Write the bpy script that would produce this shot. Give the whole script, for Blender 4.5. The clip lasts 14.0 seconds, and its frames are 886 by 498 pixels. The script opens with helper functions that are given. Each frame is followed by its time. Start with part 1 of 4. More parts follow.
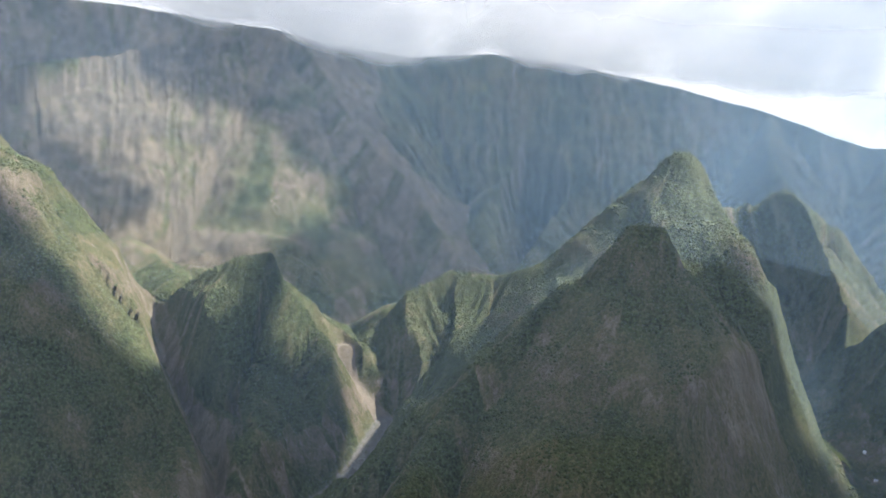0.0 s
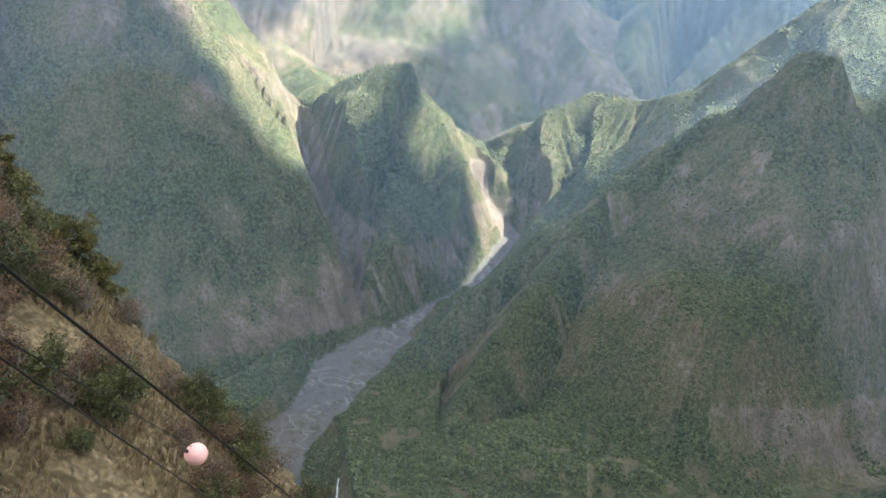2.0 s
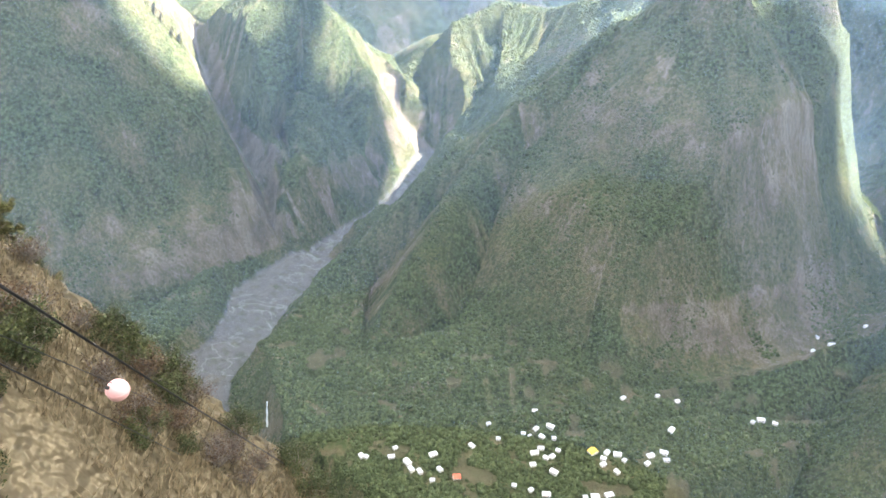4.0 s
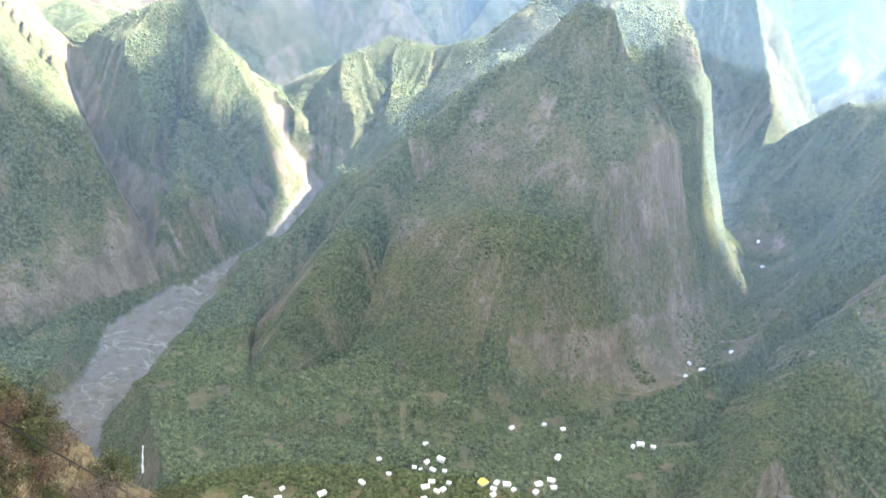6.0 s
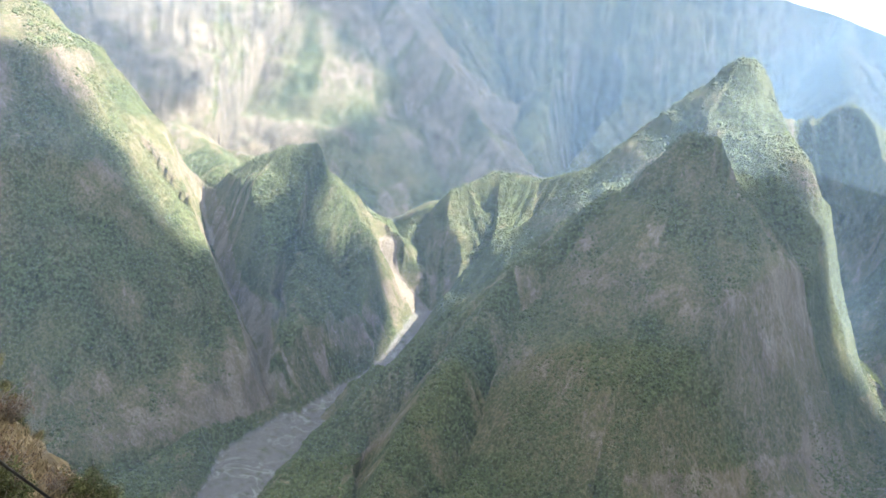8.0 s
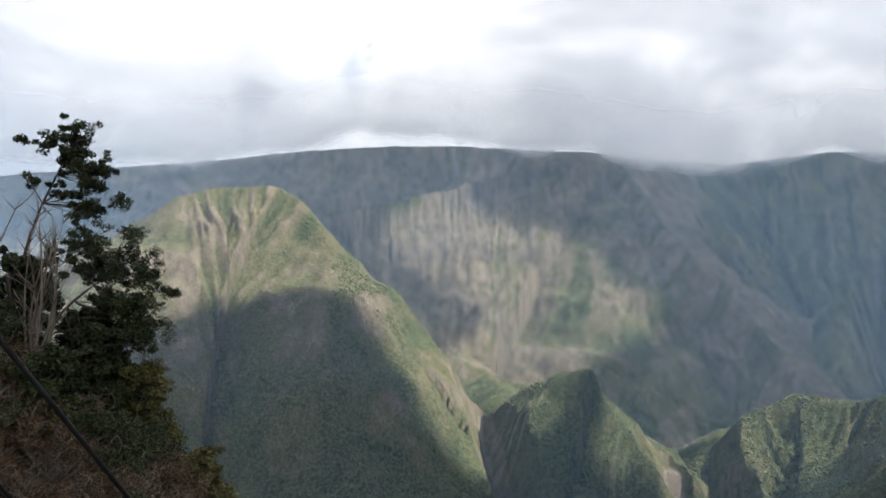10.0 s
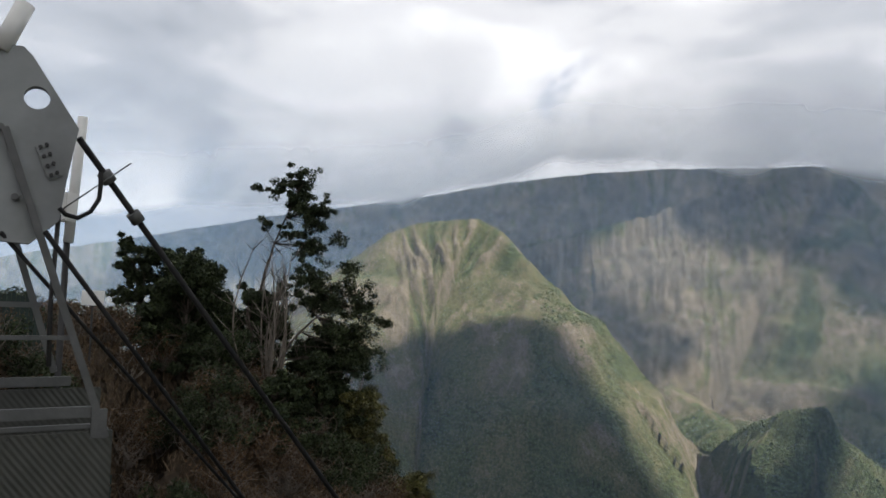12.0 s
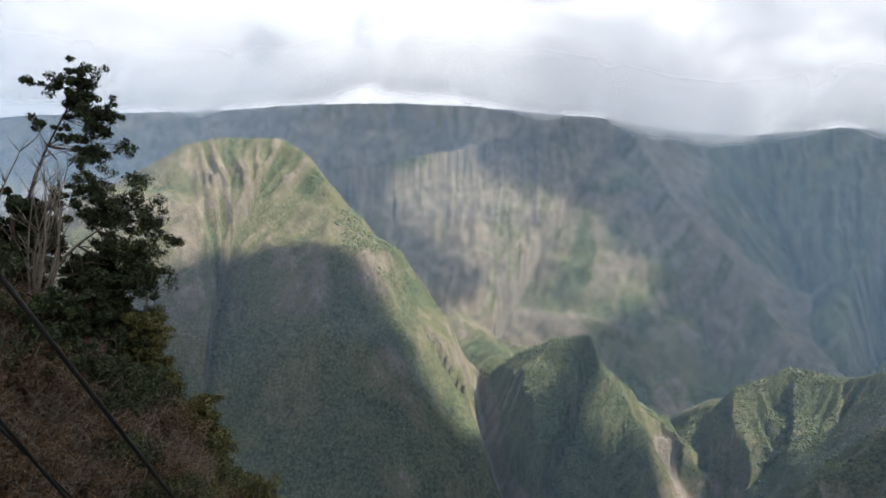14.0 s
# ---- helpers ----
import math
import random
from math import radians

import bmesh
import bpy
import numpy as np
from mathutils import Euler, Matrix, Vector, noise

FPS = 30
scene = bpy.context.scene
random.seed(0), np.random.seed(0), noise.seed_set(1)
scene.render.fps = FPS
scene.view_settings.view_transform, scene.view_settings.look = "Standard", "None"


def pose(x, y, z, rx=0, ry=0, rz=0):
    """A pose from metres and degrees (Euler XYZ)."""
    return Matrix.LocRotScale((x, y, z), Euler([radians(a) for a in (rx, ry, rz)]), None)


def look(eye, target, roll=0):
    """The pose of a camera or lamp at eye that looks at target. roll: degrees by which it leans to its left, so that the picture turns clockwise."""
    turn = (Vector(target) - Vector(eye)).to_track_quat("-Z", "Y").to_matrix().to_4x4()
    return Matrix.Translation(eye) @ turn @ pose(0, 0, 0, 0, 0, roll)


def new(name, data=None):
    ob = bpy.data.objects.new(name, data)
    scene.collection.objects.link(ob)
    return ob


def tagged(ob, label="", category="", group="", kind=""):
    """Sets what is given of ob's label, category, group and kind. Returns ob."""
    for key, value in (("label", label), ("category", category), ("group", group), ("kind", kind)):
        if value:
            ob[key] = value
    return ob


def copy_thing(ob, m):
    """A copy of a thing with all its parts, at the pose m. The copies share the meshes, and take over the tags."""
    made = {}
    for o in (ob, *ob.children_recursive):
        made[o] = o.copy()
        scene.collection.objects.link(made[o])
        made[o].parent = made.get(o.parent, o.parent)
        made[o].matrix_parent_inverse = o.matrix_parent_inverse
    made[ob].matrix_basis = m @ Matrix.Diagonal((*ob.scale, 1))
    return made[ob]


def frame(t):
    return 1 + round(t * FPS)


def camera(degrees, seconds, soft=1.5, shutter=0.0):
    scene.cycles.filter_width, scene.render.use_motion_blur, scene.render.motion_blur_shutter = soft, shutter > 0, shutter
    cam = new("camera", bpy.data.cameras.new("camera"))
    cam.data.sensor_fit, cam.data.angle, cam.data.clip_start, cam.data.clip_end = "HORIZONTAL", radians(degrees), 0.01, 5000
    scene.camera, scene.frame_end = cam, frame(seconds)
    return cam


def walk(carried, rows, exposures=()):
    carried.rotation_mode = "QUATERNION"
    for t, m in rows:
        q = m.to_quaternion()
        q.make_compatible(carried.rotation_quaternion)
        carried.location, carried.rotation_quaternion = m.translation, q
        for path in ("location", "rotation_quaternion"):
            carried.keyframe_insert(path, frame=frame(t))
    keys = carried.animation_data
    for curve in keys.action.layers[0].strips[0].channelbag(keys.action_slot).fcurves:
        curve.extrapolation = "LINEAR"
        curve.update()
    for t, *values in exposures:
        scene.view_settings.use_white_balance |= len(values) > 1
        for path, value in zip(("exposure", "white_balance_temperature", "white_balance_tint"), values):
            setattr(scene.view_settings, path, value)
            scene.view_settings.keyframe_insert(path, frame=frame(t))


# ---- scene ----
cam = camera(63.68, 14.0, soft=1.6)
PATH = [
    (0, pose(0, 0, 0, 85.00, -2.50, 0.00)),
    (0.5, pose(0, 0, 0, 82.33, -2.06, 3.40)),
    (1, pose(0, 0, 0, 80.15, -3.13, 8.43)),
    (1.5, pose(0, 0, 0, 76.44, -3.56, 12.58)),
    (2, pose(0, 0, 0, 69.82, -4.40, 11.26)),
    (2.2, pose(0, 0, 0, 66.68, -4.65, 9.08)),
    (4.3, pose(0, 0, 0, 63.77, -4.51, 2.24)),
    (4.5, pose(0, 0, 0, 64.51, -5.24, 0.35)),
    (5, pose(0, 0, 0, 65.98, -6.61, -2.64)),
    (5.5, pose(0, 0, 0, 66.83, -7.01, -3.23)),
    (6, pose(0, 0, 0, 67.18, -7.71, -4.16)),
    (6.5, pose(0, 0, 0, 67.43, -7.92, -4.41)),
    (7, pose(0, 0, 0, 68.59, -7.72, -4.38)),
    (7.5, pose(0, 0, 0, 70.04, -6.96, -2.81)),
    (8, pose(0, 0, 0, 76.61, -5.00, 3.92)),
    (8.5, pose(0, 0, 0, 82.62, -3.53, 10.11)),
    (8.7, pose(0, 0, 0, 85.08, -2.81, 11.95)),
    (10.8, pose(0, 0, 0, 95.52, -1.25, 32.60)),
    (11, pose(0, 0, 0, 95.83, -1.29, 34.25)),
    (11.5, pose(0, 0, 0, 95.97, -1.05, 38.50)),
    (12, pose(0, 0, 0, 95.68, -0.72, 41.25)),
    (12.5, pose(0, 0, 0, 92.67, -0.43, 35.77)),
    (13, pose(0, 0, 0, 91.09, -1.90, 28.51)),
    (13.5, pose(0, 0, 0, 90.54, -2.53, 26.39)),
    (14, pose(0, 0, 0, 90.33, -3.44, 25.30)),
]
EXPOSURES = [(t, e, 6400.0, 12.0) for t, e in ((0.0, 1.85), (0.5, 2.25), (1.0, 2.42), (1.5, 2.62), (2.2, 2.9), (4.5, 3.72), (7.0, 3.67), (7.5, 3.42), (8.0, 3.08), (8.5, 2.6), (10.8, 1.25), (12.0, 1.15), (13.0, 1.3), (14.0, 1.65))]
walk(cam, PATH, EXPOSURES)

# ---- sky, sun ----
SUN_AZ, SUN_EL = 75.0, 50.0
world = bpy.data.worlds.new("sky")
scene.world = world
world.use_nodes = True
wn = world.node_tree
wn.nodes.clear()


def node(tree, kind, **values):
    n = tree.nodes.new(kind)
    for key, value in values.items():
        if key in n.inputs:
            n.inputs[key].default_value = value
        else:
            setattr(n, key, value)
    return n


def ramp(tree, source, stops, smooth=False):
    n = tree.nodes.new("ShaderNodeValToRGB")
    if smooth:
        n.color_ramp.interpolation = "EASE"
    while len(n.color_ramp.elements) < len(stops):
        n.color_ramp.elements.new(1.0)
    for e, (p, c) in zip(n.color_ramp.elements, stops):
        e.position = p
        e.color = (*c, 1) if isinstance(c, tuple) else (c, c, c, 1)
    tree.links.new(source, n.inputs[0])
    return n.outputs[0]


def mixed(tree, fac, a, b, blend="MIX"):
    n = tree.nodes.new("ShaderNodeMix")
    n.data_type, n.blend_type = "RGBA", blend
    for sock, v in ((n.inputs[0], fac), (n.inputs[6], a), (n.inputs[7], b)):
        if isinstance(v, bpy.types.NodeSocket):
            tree.links.new(v, sock)
        elif isinstance(v, tuple):
            sock.default_value = (*v, 1)
        else:
            sock.default_value = v
    return n.outputs[2]


def calc(tree, op, a, b=0.0, clamp=False):
    n = tree.nodes.new("ShaderNodeMath")
    n.operation, n.use_clamp = op, clamp
    for sock, v in ((n.inputs[0], a), (n.inputs[1], b)):
        if isinstance(v, bpy.types.NodeSocket):
            tree.links.new(v, sock)
        else:
            sock.default_value = v
    return n.outputs[0]


def noise_of(tree, vec, scale, detail=4.0, rough=0.55, stretch=None, shift=(0, 0, 0), warp=0.0):
    m = tree.nodes.new("ShaderNodeMapping")
    m.inputs["Scale"].default_value = stretch or (1, 1, 1)
    m.inputs["Location"].default_value = shift
    tree.links.new(vec, m.inputs["Vector"])
    n = node(tree, "ShaderNodeTexNoise", Scale=scale, Detail=detail, Roughness=rough, Distortion=warp)
    tree.links.new(m.outputs[0], n.inputs["Vector"])
    return n.outputs[0]


wt = wn.nodes.new("ShaderNodeTexCoord").outputs["Generated"]
sky = node(wn, "ShaderNodeTexSky", sky_type="NISHITA", sun_disc=False, sun_elevation=radians(SUN_EL), sun_rotation=radians(SUN_AZ), altitude=1400.0)
blue = mixed(wn, 1.0, sky.outputs[0], (0.14, 0.14, 0.14), "MULTIPLY")
broad = noise_of(wn, wt, 1.5, 5, 0.5, (1, 1, 2.6), (0.35, 0.2, 0.1), 0.3)
fine = noise_of(wn, wt, 4.0, 6, 0.55, (1, 1, 2.2), (1.3, 0.0, 0.4), 0.5)
body = calc(wn, "ADD", calc(wn, "MULTIPLY", broad, 0.62), calc(wn, "MULTIPLY", fine, 0.38))
shade = ramp(wn, body, [(0.36, (0.50, 0.53, 0.57)), (0.46, (0.74, 0.76, 0.79)), (0.54, (1.05, 1.05, 1.05)), (0.64, (1.40, 1.39, 1.37))], True)
cover = ramp(wn, noise_of(wn, wt, 1.6, 7, 0.58, (1, 1, 1.8), (2.1, 0.7, 0.0), 0.4), [(0.27, 0.0), (0.37, 1.0)], True)
wz = wn.nodes.new("ShaderNodeSeparateXYZ")
wn.links.new(wt, wz.inputs[0])
base = ramp(wn, calc(wn, "ADD", wz.outputs[2], calc(wn, "MULTIPLY", fine, 0.16)), [(0.20, 1.05), (0.30, 0.90), (0.40, 1.1), (0.60, 1.15)], True)
shade = mixed(wn, 1.0, shade, base, "MULTIPLY")
hole = wn.nodes.new("ShaderNodeVectorMath")
hole.operation = "DOT_PRODUCT"
wn.links.new(wt, hole.inputs[0])
hole.inputs[1].default_value = (-0.88, 0.29, 0.37)
gap = ramp(wn, calc(wn, "ADD", hole.outputs["Value"], calc(wn, "MULTIPLY", fine, 0.12)), [(1.005, 1.0), (1.045, 0.5)], True)
cloudy = mixed(wn, calc(wn, "MULTIPLY", cover, gap), blue, shade)
toward = wn.nodes.new("ShaderNodeVectorMath")
toward.operation = "DOT_PRODUCT"
wn.links.new(wt, toward.inputs[0])
toward.inputs[1].default_value = (math.sin(radians(SUN_AZ)) * math.cos(radians(SUN_EL)), math.cos(radians(SUN_AZ)) * math.cos(radians(SUN_EL)), math.sin(radians(SUN_EL)))
glow = ramp(wn, calc(wn, "ADD", calc(wn, "MULTIPLY", toward.outputs["Value"], 0.5), 0.5), [(0.0, 0.62), (0.35, 1.08), (0.6, 1.22), (0.85, 1.35)], True)
cloudy = mixed(wn, 1.0, cloudy, glow, "MULTIPLY")
bg = node(wn, "ShaderNodeBackground", Strength=0.30)
wn.links.new(cloudy, bg.inputs[0])
wn.links.new(bg.outputs[0], wn.nodes.new("ShaderNodeOutputWorld").inputs[0])

sun = new("sun", bpy.data.lights.new("sun", "SUN"))
sun.data.energy, sun.data.angle, sun.data.color = 5.0, radians(1.2), (1.0, 0.91, 0.76)
sa, se = radians(SUN_AZ), radians(SUN_EL)
SUN_DIR = Vector((math.sin(sa) * math.cos(se), math.cos(sa) * math.cos(se), math.sin(se)))
sun.matrix_world = look(SUN_DIR * 3000, (0, 0, 0))
scene.cycles.transparent_max_bounces = 24

# ---- materials ----
def material(name, rough=0.9):
    m = bpy.data.materials.new(name)
    m.use_nodes = True
    b = m.node_tree.nodes["Principled BSDF"]
    b.inputs["Roughness"].default_value = rough
    b.inputs["Specular IOR Level"].default_value = 0.25
    return m, m.node_tree, b


def attr(tree, name):
    n = tree.nodes.new("ShaderNodeAttribute")
    n.attribute_name = name
    return n.outputs["Fac"]


def relief(tree, bsdf, height, strength, distance):
    n = node(tree, "ShaderNodeBump", Strength=strength, Distance=distance)
    tree.links.new(height, n.inputs["Height"])
    tree.links.new(n.outputs[0], bsdf.inputs["Normal"])


def terrain_material():
    m, t, b = material("mountain_ground")
    pos = t.nodes.new("ShaderNodeNewGeometry")
    p = pos.outputs["Position"]
    sep = t.nodes.new("ShaderNodeSeparateXYZ")
    t.links.new(pos.outputs["True Normal"], sep.inputs[0])
    steep = calc(t, "SUBTRACT", 1.0, sep.outputs[2])
    patch = noise_of(t, p, 0.006, 6, 0.6)
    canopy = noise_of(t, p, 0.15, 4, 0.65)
    streak = noise_of(t, p, 0.022, 6, 0.65, (1, 1, 0.16), warp=0.4)
    fine = noise_of(t, p, 0.6, 3, 0.7)
    thread = noise_of(t, p, 0.12, 4, 0.7, (1, 1, 0.14), warp=0.3)
    # near-black lows of the canopy noise paint shade between the crowns
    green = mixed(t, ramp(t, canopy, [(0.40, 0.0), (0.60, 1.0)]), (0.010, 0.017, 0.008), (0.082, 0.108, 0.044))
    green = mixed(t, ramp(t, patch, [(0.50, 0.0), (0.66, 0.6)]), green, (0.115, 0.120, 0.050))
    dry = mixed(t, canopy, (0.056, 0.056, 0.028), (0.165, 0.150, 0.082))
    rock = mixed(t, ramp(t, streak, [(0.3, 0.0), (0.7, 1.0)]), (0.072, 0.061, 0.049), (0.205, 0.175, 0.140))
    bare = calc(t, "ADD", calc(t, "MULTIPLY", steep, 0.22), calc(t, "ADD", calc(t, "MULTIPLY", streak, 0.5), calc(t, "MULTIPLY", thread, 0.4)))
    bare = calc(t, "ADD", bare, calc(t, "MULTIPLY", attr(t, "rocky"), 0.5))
    # drier ribs, darker green gullies; the contrast also paints in relief shading
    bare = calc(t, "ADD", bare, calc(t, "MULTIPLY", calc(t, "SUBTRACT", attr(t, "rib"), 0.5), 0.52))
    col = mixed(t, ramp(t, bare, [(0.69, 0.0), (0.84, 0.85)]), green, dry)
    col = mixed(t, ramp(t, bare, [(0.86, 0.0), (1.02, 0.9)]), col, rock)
    shrubs = noise_of(t, p, 0.22, 4, 0.7, (1, 1, 0.45), warp=0.4)
    cover = calc(t, "MULTIPLY", ramp(t, shrubs, [(0.47, 0.0), (0.56, 1.0)]), ramp(t, bare, [(0.75, 0.85), (1.25, 0.4)]))
    col = mixed(t, cover, col, mixed(t, fine, (0.012, 0.020, 0.009), (0.058, 0.078, 0.032)))
    fields = ramp(t, noise_of(t, p, 0.017, 5, 0.6, shift=(3, 1, 0)), [(0.50, 0.0), (0.58, 0.75)])
    level = ramp(t, steep, [(0.10, 1.0), (0.28, 0.0)])
    col = mixed(t, calc(t, "MULTIPLY", fields, level), col, mixed(t, ramp(t, noise_of(t, p, 0.031, 4, 0.6, shift=(7, 2, 0)), [(0.42, 0.0), (0.58, 1.0)]), (0.060, 0.082, 0.030), (0.135, 0.112, 0.066)))
    col = mixed(t, attr(t, "meadow"), col, mixed(t, canopy, (0.15, 0.19, 0.045), (0.30, 0.29, 0.075)))
    tilled = mixed(t, noise_of(t, p, 0.05, 5, 0.7), (0.070, 0.066, 0.040), (0.150, 0.125, 0.082))
    col = mixed(t, attr(t, "clearing"), col, tilled)
    litter = noise_of(t, p, 0.35, 5, 0.65)
    brown = mixed(t, litter, (0.036, 0.026, 0.018), (0.12, 0.086, 0.056))
    straw = mixed(t, litter, (0.085, 0.068, 0.038), (0.28, 0.225, 0.135))
    col = mixed(t, attr(t, "dryness"), col, mixed(t, attr(t, "straw"), brown, straw))
    scree = mixed(t, noise_of(t, p, 0.09, 6, 0.7), (0.085, 0.075, 0.064), (0.24, 0.21, 0.18))
    col = mixed(t, attr(t, "scree"), col, scree)
    gravel = mixed(t, noise_of(t, p, 0.05, 7, 0.7, warp=0.6), (0.068, 0.070, 0.072), (0.160, 0.161, 0.160))
    braid = ramp(t, noise_of(t, p, 0.011, 3, 0.5, warp=1.2), [(0.484, 0.0), (0.498, 0.5), (0.502, 0.5), (0.516, 0.0)])
    gravel = mixed(t, braid, gravel, (0.27, 0.28, 0.275))
    col = mixed(t, attr(t, "gravel"), col, gravel)
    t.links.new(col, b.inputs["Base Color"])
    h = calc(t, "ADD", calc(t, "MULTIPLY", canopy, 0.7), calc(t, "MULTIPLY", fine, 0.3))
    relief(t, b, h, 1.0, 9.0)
    return m


GROUND = terrain_material()


def haze_material():
    """Blue-tinted sheet standing in for aerial haze: lets most light through, thinner with height."""
    m = bpy.data.materials.new("haze_sheet")
    m.use_nodes = True
    t = m.node_tree
    t.nodes.clear()
    p = t.nodes.new("ShaderNodeNewGeometry").outputs["Position"]
    sep = t.nodes.new("ShaderNodeSeparateXYZ")
    t.links.new(p, sep.inputs[0])
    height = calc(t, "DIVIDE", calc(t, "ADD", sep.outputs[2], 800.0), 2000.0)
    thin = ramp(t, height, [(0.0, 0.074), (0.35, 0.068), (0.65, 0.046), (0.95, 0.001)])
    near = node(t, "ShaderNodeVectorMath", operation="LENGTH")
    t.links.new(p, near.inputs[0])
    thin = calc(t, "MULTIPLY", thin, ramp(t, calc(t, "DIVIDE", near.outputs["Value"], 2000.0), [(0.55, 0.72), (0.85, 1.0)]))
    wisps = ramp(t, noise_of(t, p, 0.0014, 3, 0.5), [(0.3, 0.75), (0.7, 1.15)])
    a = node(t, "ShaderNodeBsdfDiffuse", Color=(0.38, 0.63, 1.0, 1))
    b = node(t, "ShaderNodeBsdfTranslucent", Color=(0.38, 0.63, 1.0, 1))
    both = node(t, "ShaderNodeMixShader", Fac=0.6)
    clear = t.nodes.new("ShaderNodeBsdfTransparent")
    mix = t.nodes.new("ShaderNodeMixShader")
    t.links.new(a.outputs[0], both.inputs[1])
    t.links.new(b.outputs[0], both.inputs[2])
    t.links.new(calc(t, "MULTIPLY", thin, wisps), mix.inputs[0])
    t.links.new(clear.outputs[0], mix.inputs[1])
    t.links.new(both.outputs[0], mix.inputs[2])
    t.links.new(mix.outputs[0], t.nodes.new("ShaderNodeOutputMaterial").inputs[0])
    return m


HAZE = haze_material()


def cloud_material(name, scale, sharp, through_it):
    m, t, b = material(name, 1.0)
    p = t.nodes.new("ShaderNodeNewGeometry").outputs["Position"]
    b.inputs["Base Color"].default_value = (0.8, 0.8, 0.82, 1)
    b.inputs["Subsurface Weight"].default_value = 0.0
    tr = node(t, "ShaderNodeBsdfTranslucent", Color=(through_it, through_it, through_it * 1.03, 1))
    body = node(t, "ShaderNodeMixShader", Fac=0.5)
    clear = t.nodes.new("ShaderNodeBsdfTransparent")
    mix = t.nodes.new("ShaderNodeMixShader")
    t.links.new(b.outputs[0], body.inputs[1])
    t.links.new(tr.outputs[0], body.inputs[2])
    n = noise_of(t, p, scale, 3, 0.5, warp=0.5)
    dens = calc(t, "MULTIPLY", attr(t, "puff"), calc(t, "ADD", calc(t, "MULTIPLY", n, sharp), 1.0 - 0.55 * sharp), True)
    t.links.new(ramp(t, dens, [(0.0, 0.001), (0.85, 1.0)], True), mix.inputs[0])
    t.links.new(clear.outputs[0], mix.inputs[1])
    t.links.new(body.outputs[0], mix.inputs[2])
    t.links.new(mix.outputs[0], t.nodes["Material Output"].inputs[0])
    return m


CLOUD = cloud_material("cloud", 0.008, 1.0, 0.3)


def bank_material():
    """Cloud whose soft edge is torn by turbulence."""
    m, t, b = material("rim_cloud", 1.0)
    p = t.nodes.new("ShaderNodeNewGeometry").outputs["Position"]
    b.inputs["Base Color"].default_value = (0.82, 0.82, 0.84, 1)
    tr = node(t, "ShaderNodeBsdfTranslucent", Color=(0.8, 0.8, 0.82, 1))
    body = node(t, "ShaderNodeMixShader", Fac=0.5)
    clear = t.nodes.new("ShaderNodeBsdfTransparent")
    mix = t.nodes.new("ShaderNodeMixShader")
    t.links.new(b.outputs[0], body.inputs[1])
    t.links.new(tr.outputs[0], body.inputs[2])
    torn = calc(t, "ADD", calc(t, "MULTIPLY", noise_of(t, p, 0.0036, 4, 0.5, warp=0.3), 1.3), calc(t, "MULTIPLY", noise_of(t, p, 0.0016, 2, 0.5), 0.7))
    dens = calc(t, "ADD", attr(t, "puff"), calc(t, "SUBTRACT", torn, 1.0))
    t.links.new(calc(t, "MULTIPLY", ramp(t, dens, [(0.35, 0.002), (1.05, 0.82)], True), attr(t, "veil")), mix.inputs[0])
    t.links.new(clear.outputs[0], mix.inputs[1])
    t.links.new(body.outputs[0], mix.inputs[2])
    t.links.new(mix.outputs[0], t.nodes["Material Output"].inputs[0])
    return m


BANK = bank_material()


def leaf_material(name, a, b, rough=0.6):
    m, t, bs = material(name, rough)
    g = t.nodes.new("ShaderNodeNewGeometry")
    rnd = g.outputs["Random Per Island"]
    col = mixed(t, rnd, a, b)
    col = mixed(t, ramp(t, noise_of(t, g.outputs["Position"], 0.6, 2, 0.5), [(0.35, 0.0), (0.65, 0.5)]), col, tuple(0.6 * v for v in a))
    t.links.new(col, bs.inputs["Base Color"])
    return m


def plain_material(name, a, b, scale=6.0, rough=0.7, metal=0.0, bump=0.15):
    m, t, bs = material(name, rough)
    p = t.nodes.new("ShaderNodeTexCoord").outputs["Object"]
    n = noise_of(t, p, scale, 6, 0.65)
    wear = ramp(t, noise_of(t, p, scale * 0.22, 4, 0.6), [(0.4, 0.0), (0.7, 0.6)])
    t.links.new(mixed(t, wear, mixed(t, n, a, b), tuple(0.55 * v for v in a)), bs.inputs["Base Color"])
    bs.inputs["Metallic"].default_value = metal
    relief(t, bs, n, bump, 0.02)
    return m


FOREST = leaf_material("forest_leaves", (0.032, 0.046, 0.019), (0.096, 0.118, 0.050), 0.8)
LEAF_DARK = leaf_material("dark_leaves", (0.014, 0.023, 0.010), (0.050, 0.066, 0.024))
LEAF_GREEN = leaf_material("shrub_leaves", (0.026, 0.038, 0.012), (0.10, 0.105, 0.036))
LEAF_DRY = leaf_material("withered_leaves", (0.042, 0.027, 0.017), (0.16, 0.100, 0.054), 0.8)
GRASS = leaf_material("dry_grass", (0.058, 0.042, 0.027), (0.22, 0.16, 0.10), 0.85)
STRAW = leaf_material("straw_grass", (0.10, 0.080, 0.044), (0.38, 0.30, 0.18), 0.85)
LEAF_OLIVE = leaf_material("olive_leaves", (0.040, 0.044, 0.014), (0.15, 0.14, 0.045))
TWIG = plain_material("dead_twigs", (0.085, 0.070, 0.058), (0.28, 0.245, 0.21), 3.0, 0.9)
BARK = plain_material("bark", (0.045, 0.035, 0.028), (0.11, 0.09, 0.075), 4.0, 0.95)
STONE = plain_material("pale_lichen_rock", (0.06, 0.058, 0.055), (0.22, 0.215, 0.205), 1.6, 0.95, 0.0, 0.6)
